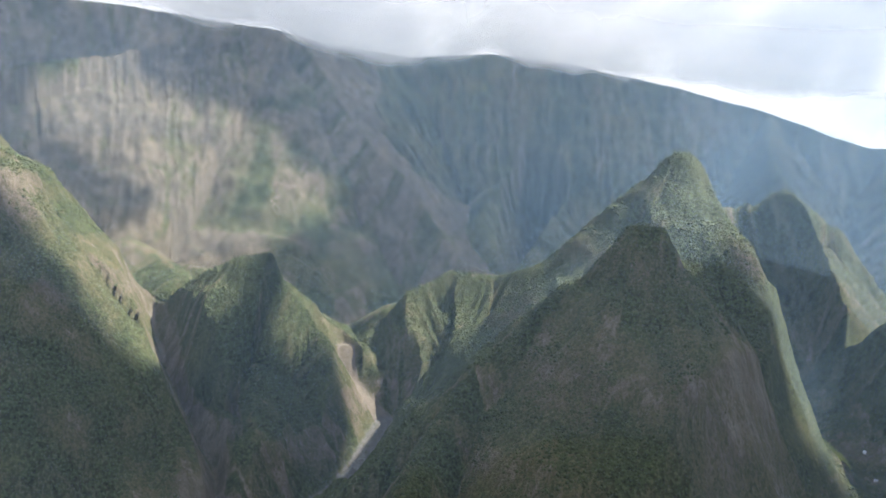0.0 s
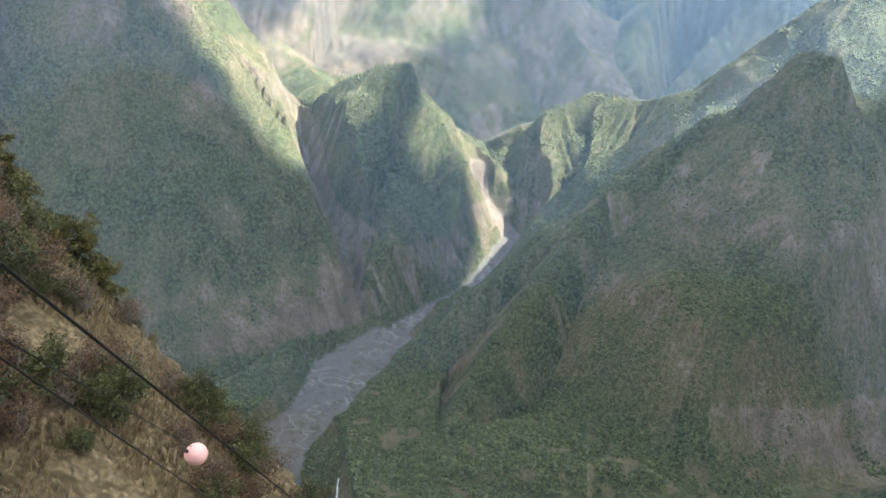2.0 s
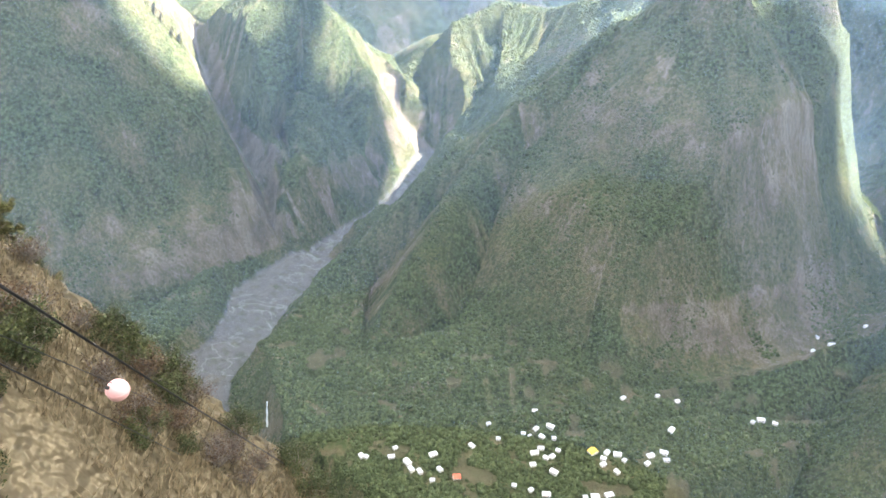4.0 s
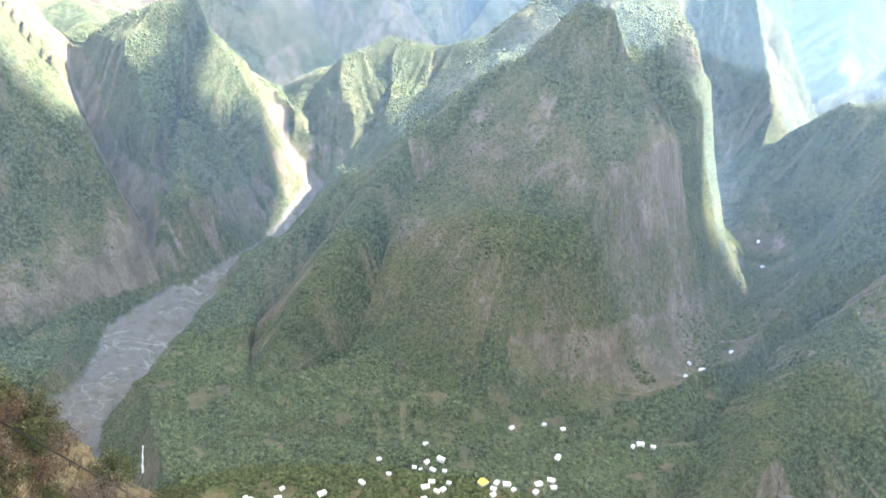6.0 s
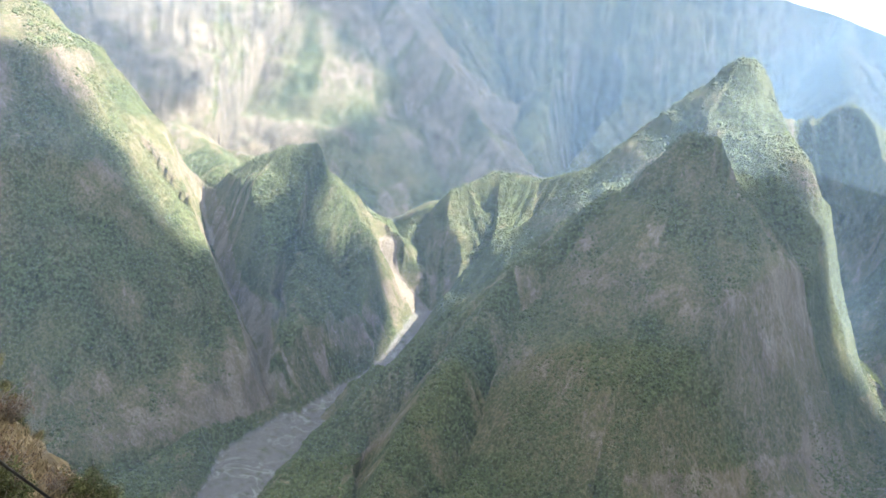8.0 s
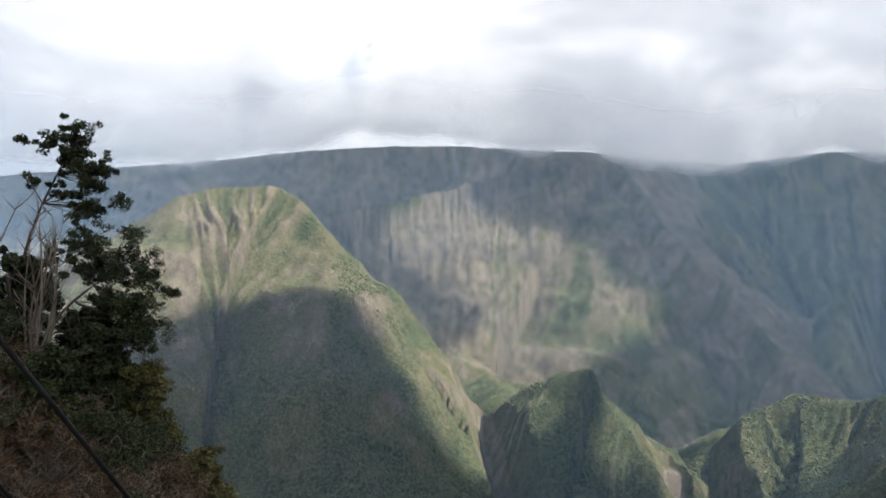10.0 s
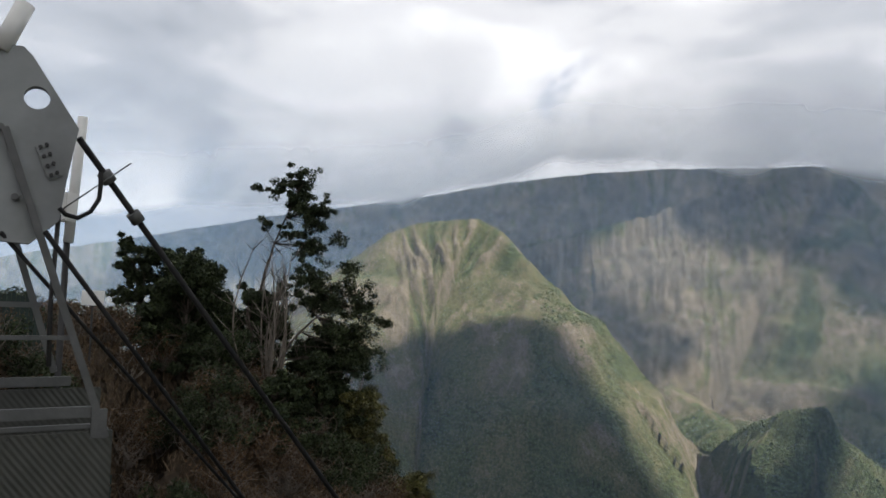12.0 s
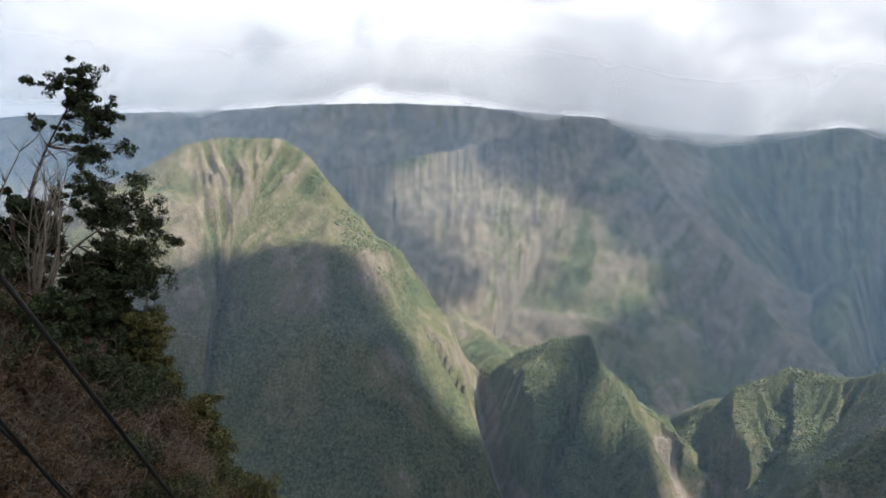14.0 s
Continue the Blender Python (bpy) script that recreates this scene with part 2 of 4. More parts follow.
ROOF_WHITE = plain_material("white_sheet_roof", (0.50, 0.51, 0.52), (0.66, 0.67, 0.68), 0.6, 0.45)
ROOF_GREY = plain_material("grey_sheet_roof", (0.38, 0.40, 0.43), (0.50, 0.52, 0.55), 0.6, 0.45)
ROOF_YELLOW = plain_material("yellow_roof", (0.75, 0.46, 0.06), (0.82, 0.55, 0.10), 0.6, 0.6)
ROOF_RED = plain_material("red_roof", (0.55, 0.11, 0.06), (0.65, 0.17, 0.10), 0.6, 0.6)
PLASTER = plain_material("pale_plaster", (0.55, 0.52, 0.48), (0.70, 0.67, 0.62), 0.5, 0.9)
PAINT_GREY = plain_material("grey_painted_steel", (0.20, 0.21, 0.215), (0.27, 0.285, 0.29), 9.0, 0.5)
STEEL = plain_material("galvanised_steel", (0.075, 0.078, 0.078), (0.15, 0.154, 0.154), 12.0, 0.5, 0.2)
DARK_STEEL = plain_material("dark_steel", (0.03, 0.03, 0.032), (0.07, 0.07, 0.07), 12.0, 0.6, 0.3)
ROPE = plain_material("steel_rope", (0.012, 0.012, 0.013), (0.03, 0.03, 0.03), 20.0, 0.6, 0.4)
PVC = plain_material("white_plastic_pipe", (0.68, 0.68, 0.66), (0.78, 0.78, 0.76), 6.0, 0.4)
BALL_PINK = plain_material("faded_red_plastic", (0.62, 0.30, 0.28), (0.80, 0.56, 0.53), 2.5, 0.55)
FENCE = plain_material("dark_green_boards", (0.018, 0.030, 0.026), (0.04, 0.055, 0.05), 5.0, 0.8)


def checker_plate():
    m, t, bs = material("checker_plate", 0.45)
    p = t.nodes.new("ShaderNodeTexCoord").outputs["Object"]
    w1 = node(t, "ShaderNodeTexWave", Scale=14.0, wave_profile="SIN", bands_direction="DIAGONAL")
    t.links.new(p, w1.inputs["Vector"])
    n = noise_of(t, p, 8.0, 5, 0.6)
    t.links.new(mixed(t, n, (0.040, 0.042, 0.038), (0.080, 0.083, 0.075)), bs.inputs["Base Color"])
    bs.inputs["Metallic"].default_value = 0.3
    relief(t, bs, w1.outputs[1], 0.4, 0.004)
    return m


CHECKER = checker_plate()


def water_material():
    m, t, bs = material("white_water", 0.35)
    p = t.nodes.new("ShaderNodeNewGeometry").outputs["Position"]
    n = noise_of(t, p, 0.5, 5, 0.7, (1, 1, 0.2))
    t.links.new(mixed(t, n, (0.55, 0.60, 0.62), (0.85, 0.87, 0.88)), bs.inputs["Base Color"])
    return m


WATER = water_material()

# ---- terrain: ridges and valleys ----
def lattice(ix, iy, seed):
    h = (ix.astype(np.int64) * 374761393 + iy.astype(np.int64) * 668265263 + seed * 1442695041) & 0xFFFFFFFF
    h = ((h ^ (h >> 13)) * 1274126177) & 0xFFFFFFFF
    return ((h ^ (h >> 16)) & 0xFFFF) / 65535.0


def value_noise(x, y, seed):
    ix, iy = np.floor(x), np.floor(y)
    fx, fy = x - ix, y - iy
    fx, fy = fx * fx * (3 - 2 * fx), fy * fy * (3 - 2 * fy)
    a, b = lattice(ix, iy, seed), lattice(ix + 1, iy, seed)
    c, d = lattice(ix, iy + 1, seed), lattice(ix + 1, iy + 1, seed)
    return (a + (b - a) * fx) * (1 - fy) + (c + (d - c) * fx) * fy


def fractal(x, y, octaves, seed, gain=0.5, ridged=False):
    total, amp, norm = 0.0, 1.0, 0.0
    for o in range(octaves):
        n = value_noise(x, y, seed + o)
        total = total + amp * ((1 - np.abs(2 * n - 1)) if ridged else n)
        norm += amp
        amp *= gain
        x, y = x * 1.93 + 17.3 - y * 0.31, y * 1.93 + 5.1 + x * 0.31
    return total / norm


RIDGES, VALLEYS = [], []


def ridge(points, left=1.0, right=1.0, gully=(0, 60), shoulder=(0, 0), rock=0.3):
    """A crest through points (x, y, z) with the slopes on its two sides, gully depth and spacing, shoulder width and slope, and bareness."""
    RIDGES.append((points, left, right, gully, shoulder, rock))


def valley(points, half, bank, mask=""):
    """A valley bed through points (x, y, z): half width of the flat bed, slope of its banks, what covers it."""
    VALLEYS.append((points, half, bank, mask))


# saddle behind the peak
ridge([(405, 1423, -54), (450, 1530, -120), (510, 1655, -70), (593, 1805, 113)], 1.1, 1.1, (40, 100), (0, 0), 0.3)
# pointed peak, crest falling to the river
ridge([(405, 1423, -54), (325, 1413, -143), (232, 1401, -207), (81, 1368, -337), (-39, 1329, -442), (-158, 1290, -546), (-251, 1235, -662), (-364, 1017, -715)], 1.3, 1.3, (64, 110), (0, 0), 0.28)
# pointed peak, other crest
ridge([(405, 1423, -54), (453, 1414, -60), (498, 1415, -137), (563, 1380, -212), (635, 1314, -421), (694, 1216, -496), (728, 1113, -589)], 1.35, 1.35, (56, 90), (0, 0), 0.28)
# front rib
ridge([(81, 1368, -337), (4, 1250, -422), (-82, 1077, -552), (-110, 974, -622), (-118, 872, -664)], 1.4, 1.4, (56, 60), (0, 0), 0.28)
# front rib
ridge([(324, 1408, -143), (306, 1279, -297), (241, 1125, -488), (225, 1005, -611)], 1.4, 1.4, (56, 60), (0, 0), 0.28)
# front rib
ridge([(405, 1423, -54), (449, 1278, -280), (430, 1115, -475), (411, 999, -601)], 1.4, 1.4, (56, 60), (0, 0), 0.28)
# front rib
ridge([(563, 1380, -212), (584, 1217, -435), (574, 1110, -549)], 1.4, 1.4, (56, 60), (0, 0), 0.28)
# front rib
ridge([(232, 1401, -207), (167, 1279, -368), (97, 1146, -524), (76, 1057, -612)], 1.4, 1.4, (56, 60), (0, 0), 0.28)
# wooded foot of the peak
ridge([(728, 1313, -585), (563, 1379, -565), (405, 1423, -555), (232, 1401, -552), (81, 1368, -560), (-40, 1329, -585), (-158, 1290, -640)], 0.2, 0.2, (8, 60), (0, 0), 0)
# summit behind the peak
ridge([(184, 2242, -276), (307, 2128, -215), (427, 1944, -56), (593, 1805, 113), (824, 2040, 115), (1042, 2184, 42), (1189, 2199, -70), (1200, 2078, -312)], 1.05, 0.98, (40, 110), (0, 0), 0.2)
# summit rib
ridge([(593, 1805, 113), (651, 1785, -98), (718, 1737, -287)], 1.05, 0.98, (40, 120), (0, 0), 0.2)
# summit rib
ridge([(824, 2040, 115), (924, 1941, -97), (960, 1845, -357)], 1.05, 0.98, (40, 120), (0, 0), 0.2)
# summit rib
ridge([(764, 1913, 44), (809, 1807, -163), (836, 1706, -354)], 0.95, 0.95, (30, 80), (0, 0), 0.15)
# summit rib
ridge([(1038, 2086, -31), (1058, 1963, -217), (1038, 1849, -385)], 0.95, 0.95, (30, 80), (0, 0), 0.15)
# low green hills
ridge([(-180, 2243, -458), (-98, 2248, -344), (40, 2300, -270), (184, 2242, -276)], 0.6, 0.6, (19, 90), (0, 0), 0.12)
# low green hills
ridge([(40, 2300, -270), (29, 2050, -442), (-51, 1899, -553)], 0.7, 0.7, (16, 80), (0, 0), 0.12)
# low green hills
ridge([(307, 2128, -215), (198, 1940, -395), (129, 1795, -441)], 0.7, 0.7, (16, 80), (0, 0), 0.12)
# crag hill
ridge([(-664, 2045, -272), (-534, 1979, -212), (-475, 1994, -201), (-440, 1992, -288), (-337, 1971, -392), (-261, 1882, -527)], 0.85, 0.85, (22, 100), (0, 0), 0.16)
# crag hill
ridge([(-534, 1979, -212), (-491, 1835, -436), (-424, 1729, -502), (-416, 1597, -573), (-450, 1494, -634), (-452, 1420, -708)], 0.85, 0.85, (16, 90), (0, 0), 0.16)
# crag hill
ridge([(-424, 1729, -502), (-301, 1592, -641), (-270, 1506, -701)], 0.85, 0.85, (16, 90), (0, 0), 0.16)
# crag hill
ridge([(-337, 1971, -392), (-269, 1780, -571), (-221, 1665, -646)], 0.85, 0.85, (16, 90), (0, 0), 0.16)
# broad mountain beside the river, outer flank
ridge([(-1484, 927, -436), (-1521, 1188, -237), (-1516, 1380, 7), (-1519, 1421, 156), (-1515, 1483, 260)], 0.6, 1.3, (40, 90), (230, 0.72), 0.54)
# broad mountain beside the river
ridge([(-1515, 1483, 260), (-1450, 1588, 298), (-1335, 1685, 310), (-1249, 1688, 265), (-1161, 1677, 175)], 1.2, 1.3, (40, 90), (230, 0.72), 0.54)
# its edge falling to the river
ridge([(-1161, 1677, 175), (-1044, 1659, 51), (-947, 1647, -73), (-831, 1631, -234), (-719, 1607, -358), (-659, 1599, -422), (-506, 1454, -644), (-430, 1406, -733)], 1.0, 1.15, (40, 80), (0, 0), 0.56)
# great wall and its end spur
ridge([(-3815, 811, 200), (-3471, 1546, 370), (-3053, 2090, 510), (-2567, 2594, 615), (-2049, 2960, 712), (-1756, 3143, 745), (-1504, 3271, 750), (-1053, 3443, 728), (-850, 3500, 716), (-700, 3491, 684), (-595, 3378, 496), (-482, 3265, 342), (-305, 3135, 149), (-164, 3046, 39), (-62, 2949, -102), (108, 2798, -300)], 0.25, 1.02, (44, 230), (0, 0), 0.95)
# foot of the wall
ridge([(-1024, 2346, -211), (-860, 2262, -288), (-772, 2167, -335)], 0.55, 0.55, (14, 90), (0, 0), 0.2)
# green bench under the wall
ridge([(-900, 2330, -280), (-760, 2290, -300), (-640, 2200, -300)], 0.5, 0.6, (14, 80), (0, 0), 0.1)
# far rim
ridge([(-850, 3520, 706), (-242, 4193, 736), (252, 4243, 785), (687, 4245, 750), (1228, 4173, 645), (1712, 4053, 520), (2265, 3830, 306), (2860, 3409, 233), (3811, 2200, 231)], 0.25, 1.05, (70, 260), (0, 0), 0.35)
# far spur
ridge([(598, 4258, 643), (502, 3868, 341), (408, 3577, 132), (228, 3342, 12), (154, 3146, -138)], 0.9, 0.9, (60, 150), (0, 0), 0.3)
# far spur
ridge([(1790, 4020, 486), (1617, 3549, 232), (1472, 2953, -58)], 0.9, 0.9, (60, 150), (0, 0), 0.3)
# far spur
ridge([(2358, 3774, 288), (2015, 3103, 13), (1733, 2570, -206)], 0.85, 0.85, (60, 150), (0, 0), 0.3)
# far spur
ridge([(2978, 3307, 233), (2378, 2834, 32), (1805, 2396, -131)], 0.85, 0.85, (60, 150), (0, 0), 0.3)
# rounded hill
ridge([(1054, 1909, -560), (1162, 1809, -302), (1219, 1747, -220), (1270, 1698, -197), (1389, 1439, -122), (1645, 950, 0)], 0.95, 0.95, (36, 110), (0, 0), 0.0)
# rounded hill
ridge([(1219, 1747, -220), (1163, 1603, -394), (1082, 1538, -528)], 0.9, 0.9, (26, 90), (0, 0), 0.0)
# near right spur
ridge([(919, 962, -425), (831, 920, -458), (714, 876, -519), (643, 830, -561), (596, 784, -584)], 0.95, 0.95, (20, 70), (0, 0), 0.12)
# brown bluff beyond the spur
ridge([(1052, 1152, -400), (922, 1119, -503), (871, 1057, -532)], 1.0, 1.2, (20, 60), (0, 0), 0.5)
# own hillside
ridge([(-31, 19, -2.6), (-33, 23, -3.2), (-34, 27, -5.2), (-34, 30, -9), (-32, 33, -13), (-30, 36, -17.5), (-29, 38, -22), (-27, 42, -33.5), (-24, 45, -43), (-18, 49, -52), (-11, 53, -63), (0, 60, -84)], 3.2, 0.9, (0, 60), (0, 0), 0.3)
# own hillside, upper part
ridge([(-22, -3, -1), (-29, 2, -1), (-35, 9, -1), (-38, 14, -1.2), (-39, 18, -2.5)], 3.0, 2.5, (0, 60), (4, 0.08), 0.3)
# lookout edge
ridge([(-40, -6, -1.5), (-14, -3, -1.6), (0, -1.5, -1.7), (10, -6, -1.7), (60, -30, -1)], 1.7, 1.7, (0, 60), (0, 0), 0.2)
# plateau behind
ridge([(-900, -300, 60), (-300, -120, 20), (0, -90, 10), (500, -300, 60), (1500, -500, 100)], 1.2, 1.2, (0, 100), (0, 0), 0)
# village terrace
ridge([(-235, 815, -655), (-70, 760, -652), (110, 735, -650), (330, 850, -648), (560, 960, -645), (800, 1050, -640), (1150, 1150, -620)], 1.2, 1.2, (6, 60), (85, 0.03), 0)
# foot of the peak
ridge([(-290, 1010, -668), (-150, 1000, -652), (20, 930, -640), (200, 960, -630), (420, 1040, -625)], 0.9, 0.9, (10, 70), (120, 0.05), 0)
# gorge below the terrace
valley([(-330, 720, -775), (-190, 590, -785), (0, 480, -780), (220, 470, -770), (430, 590, -755), (640, 650, -745), (1000, 690, -720)], 12, 0.6, '')
# river bed
valley([(-200, 480, -790), (-330, 720, -775), (-448, 945, -760), (-409, 1061, -760), (-400, 1227, -759), (-358, 1405, -757)], 52, 0.9, 'gravel')
# upper river
valley([(-358, 1405, -757), (-219, 1666, -734), (-146, 1945, -656)], 20, 1.0, 'gravel')
# chute
valley([(-146, 1945, -656), (-256, 2024, -558), (-268, 2093, -483)], 22, 1.0, 'scree')
# gravel pan
valley([(-268, 2093, -483), (-292, 2281, -460), (-240, 2408, -457)], 48, 0.8, 'scree')
# side stream
valley([(-400, 1395, -755), (-539, 1612, -639), (-710, 1870, -495)], 2, 1.6, '')
# head of the side stream
valley([(-710, 1870, -495), (-843, 2086, -385)], 3, 1.4, 'scree')
# scree channel above the stream
valley([(-843, 2086, -385), (-1043, 2285, -256), (-1250, 2356, -200), (-1473, 2459, -28)], 18, 0.5, 'scree')
# gully above the stream
valley([(-1473, 2459, -28), (-1700, 2590, 320), (-1934, 2719, 432)], 4, 0.8, 'scree')
# village stream
valley([(-260, 799, -645), (-116, 822, -660), (59, 838, -668), (218, 873, -666), (427, 959, -643), (664, 1106, -643), (1008, 1552, -637), (939, 1766, -596), (939, 1968, -552)], 7, 0.45, '')
# bright meadow
valley([(954, 1620, -596), (945, 1763, -596), (936, 1936, -552)], 38, 0.5, 'meadow')
# hidden valley
valley([(-185, 2644, -363), (45, 2600, -282), (261, 2989, -358), (501, 3565, -347)], 14, 1.6, '')
# torn gully beside the channel
valley([(-1330, 2480, -77), (-1560, 2640, 155), (-1800, 2780, 415)], 4, 0.8, 'scree')


def along(x, y, line):
    """For each place: distance to the line, its height there, run along it, and the side (1: left of its way)."""
    best = np.full(x.shape, 1e9)
    hz, run, side = np.zeros_like(x), np.zeros_like(x), np.ones_like(x)
    start = 0.0
    for (x0, y0, z0), (x1, y1, z1) in zip(line, line[1:]):
        dx, dy = x1 - x0, y1 - y0
        length = math.hypot(dx, dy) + 1e-6
        k = np.clip(((x - x0) * dx + (y - y0) * dy) / length ** 2, 0, 1)
        ex, ey = x - x0 - k * dx, y - y0 - k * dy
        d = np.sqrt(ex * ex + ey * ey)
        m = d < best
        best = np.where(m, d, best)
        hz = np.where(m, z0 + k * (z1 - z0), hz)
        run = np.where(m, start + k * length, run)
        side = np.where(m, np.where(dx * ey - dy * ex > 0, 1.0, -1.0), side)
        start += length
    return best, hz, run, side


def span(x, y, line):
    """Least distance from a block of places to the box round a line."""
    px, py, _ = np.array(line, float).T
    dx = max(0.0, px.min() - x.max(), x.min() - px.max())
    dy = max(0.0, py.min() - y.max(), y.min() - py.max())
    return math.hypot(dx, dy)


def terrain(x, y):
    """Height of the ground and its masks at x, y."""
    r = np.hypot(x, y)
    bearing = np.degrees(np.arctan2(x, y))
    far = np.clip((r - 150) / 500, 0, 1)
    wx = x + far * 60 * (fractal(x / 260, y / 260, 4, 11) - 0.5)
    wy = y + far * 60 * (fractal(x / 260, y / 260, 4, 23) - 0.5)
    # floor that rises away from the valley lines, gently under the great wall
    rise = 0.42 - 0.24 * np.clip((r - 2100) / 200, 0, 1)
    floor = np.full(x.shape, -60.0)
    cut = np.full(x.shape, 1e9)
    masks = {n: np.zeros_like(x) for n in ("gravel", "scree", "meadow", "rocky", "dryness", "rib", "straw", "clearing")}
    crumple = far * 30 * (fractal(x / 55, y / 55, 5, 83, 0.55, True) - 0.5)
    for line, width, bank, mask in VALLEYS:
        if min(z for _, _, z in line) + 0.17 * (span(x, y, line) - 220) > floor.max():
            continue
        d, hz, run, side = along(wx, wy, line)
        w = width * (0.75 + 0.5 * value_noise(run / 120, side, 5))
        e = np.maximum(0, d - w)
        floor = np.minimum(floor, hz + 0.10 * np.minimum(e, 130) + rise * np.maximum(0, e - 130))
        cut = np.minimum(cut, hz + bank * e + (e / 11) ** 2 + crumple * np.clip(e / 30, 0, 1))
        if mask:
            masks[mask] = np.maximum(masks[mask], np.clip(1.0 - e / 5 + 1.2 * (value_noise(x / 9, y / 9, 3) - 0.5), 0, 1))
    high = np.full(x.shape, -1e9)
    s_at, d_at, deep, gap, bare = [np.zeros_like(x) + k for k in (0, 0, 0, 1, 0)]
    for line, kl, kr, (depth, spacing), (wide, soft), rock in RIDGES:
        best = max(z for _, _, z in line) - min(kl, kr) * max(0.0, span(x, y, line) - 1.3 * wide - 60)
        if best < max(high.min(), -800):
            continue
        d, hz, run, side = along(wx, wy, line)
        blunt = (26.0 if rock < 0.4 else 9.0) if depth else 0.0
        d = np.sqrt(d * d + blunt * blunt) - blunt
        w = wide * (0.7 + 0.6 * fractal(run / 130, side * 3 + 0 * run, 3, 15)) if wide else 0.0
        z = hz - soft * np.minimum(d, w) - np.where(side > 0, kl, kr) * np.maximum(0, d - w)
        m = z > high
        high = np.where(m, z, high)
        s_at, d_at = np.where(m, run + side * 777, s_at), np.where(m, d, d_at)
        deep, gap, bare = np.where(m, depth, deep), np.where(m, spacing, gap), np.where(m, rock, bare)
    s_at = s_at + far * 36 * (fractal(x / 130, y / 130, 3, 47) - 0.5)
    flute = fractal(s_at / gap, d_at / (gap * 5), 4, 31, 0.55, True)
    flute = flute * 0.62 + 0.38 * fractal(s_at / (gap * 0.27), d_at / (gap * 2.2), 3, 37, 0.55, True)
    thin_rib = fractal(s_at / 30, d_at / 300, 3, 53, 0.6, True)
    grow = np.clip(d_at / 120, 0.08, 1)
    carved = np.clip(deep / 30, 0, 1)
    high = high - deep * grow * (1 - flute) * 1.3
    high = high - far * carved * np.clip(d_at / 50, 0.1, 1) * 46 * np.where(bare > 0.8, 0.35, 1) * np.clip(1.5 - r / 4000, 0.5, 1) * (1 - thin_rib)
    high = high + np.clip((r - 900) / 600, 0, 1) * 30 * (fractal(x / 80, y / 80, 5, 57, 0.55, True) - 0.5) * np.clip(d_at / 150, 0.1, 1)
    high = high + far * 22 * (fractal(x / 90, y / 90, 5, 41) - 0.5) * np.clip(d_at / 60, 0.25, 1)
    high = high + np.clip((r - 2200) / 500, 0, 1) * 46 * (fractal(x / 260, y / 260, 4, 43) - 0.5) * np.clip(d_at / 200, 0.1, 1)
    steps = 26 * fractal(x / 300, y / 300, 3, 61)
    high = high + far * 3.0 * np.sin((high + steps * 3) / 17.0) * np.clip(d_at / 100, 0, 1)
    high = high + far * 9.0 * np.sin((high + steps * 6) / 36.0) * np.clip(d_at / 100, 0, 1) * fractal(x / 200, y / 200, 3, 63)
    low = floor + far * (16 * (fractal(x / 160, y / 160, 5, 71) - 0.45)) * np.clip((floor - cut + 30) / 30, 0.0, 1)
    z = np.maximum(high, low)
    z = np.minimum(z, cut)
    cliff = np.exp(-(((z + 545 + 90 * (fractal(x / 120, y / 120, 3, 65) - 0.5)) / 62) ** 2)) * np.clip((fractal(x / 75, y / 75, 3, 69) - 0.42) * 6, 0, 1) * np.clip((1450 - r) / 100, 0, 1) * carved * (bare > 0.3)
    # high on ribs, low in gullies; drives the painted relief contrast
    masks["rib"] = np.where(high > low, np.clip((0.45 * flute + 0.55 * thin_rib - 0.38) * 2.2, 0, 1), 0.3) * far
    masks["straw"] = np.clip((bearing + 50) / 6, 0, 1)
    field = fractal(x / 30, y / 30, 4, 67)
    masks["clearing"] = np.clip((field - 0.64) * 9, 0, 0.6) * np.clip((z + 720) / 30, 0, 1) * np.clip((-615 - z) / 25, 0, 1) * (r < 1200)
    masks["dryness"] = np.clip((130 - r) / 40, 0, 1)
    talus = 0.85 * np.clip((r - 2380) / 60, 0, 1) * np.clip((-4 - bearing) / 2, 0, 1) * np.clip((fractal(x / 150, y / 150, 3, 73) - 0.3) * 5, 0, 1)
    masks["rocky"] = (np.maximum(bare * np.clip((high - low) / 40, 0, 1), talus) + 0.22 * cliff + 0.35 * np.clip((z - cut + 1) * 2, 0, 1) * (z < -560)) * far
    return z, masks


# places of the ground mesh: bearing fine towards the valley, coarse behind the lookout; rows out to the far rim
BEARINGS = np.radians(np.concatenate([np.linspace(-180, -79, 40), np.linspace(-76, 41, 900), np.linspace(43, 180, 50)]))


def ground_rows():
    rows, r = [], 0.3
    while r < 4950:
        rows.append(r)
        r += max(r * 0.02, 0.12) if r < 150 else 6.0 if r < 620 else 4.4 if r < 1520 else 7.0 if r < 2700 else 12.0
    return np.array(rows)


ROWS = ground_rows()


def ground_grid():
    rr, aa = np.meshgrid(ROWS, BEARINGS, indexing="ij")
    x, y = rr * np.sin(aa), rr * np.cos(aa)
    z, masks = np.zeros_like(x), {}
    for i in range(0, x.shape[0], 40):
        for j in range(0, x.shape[1], 66):
            block = (slice(i, i + 40), slice(j, j + 66))
            z[block], found = terrain(x[block], y[block])
            for name, v in found.items():
                masks.setdefault(name, np.zeros_like(x))[block] = v
    return x, y, z, masks


GRID_X, GRID_Y, GRID_Z, GRID_MASKS = ground_grid()


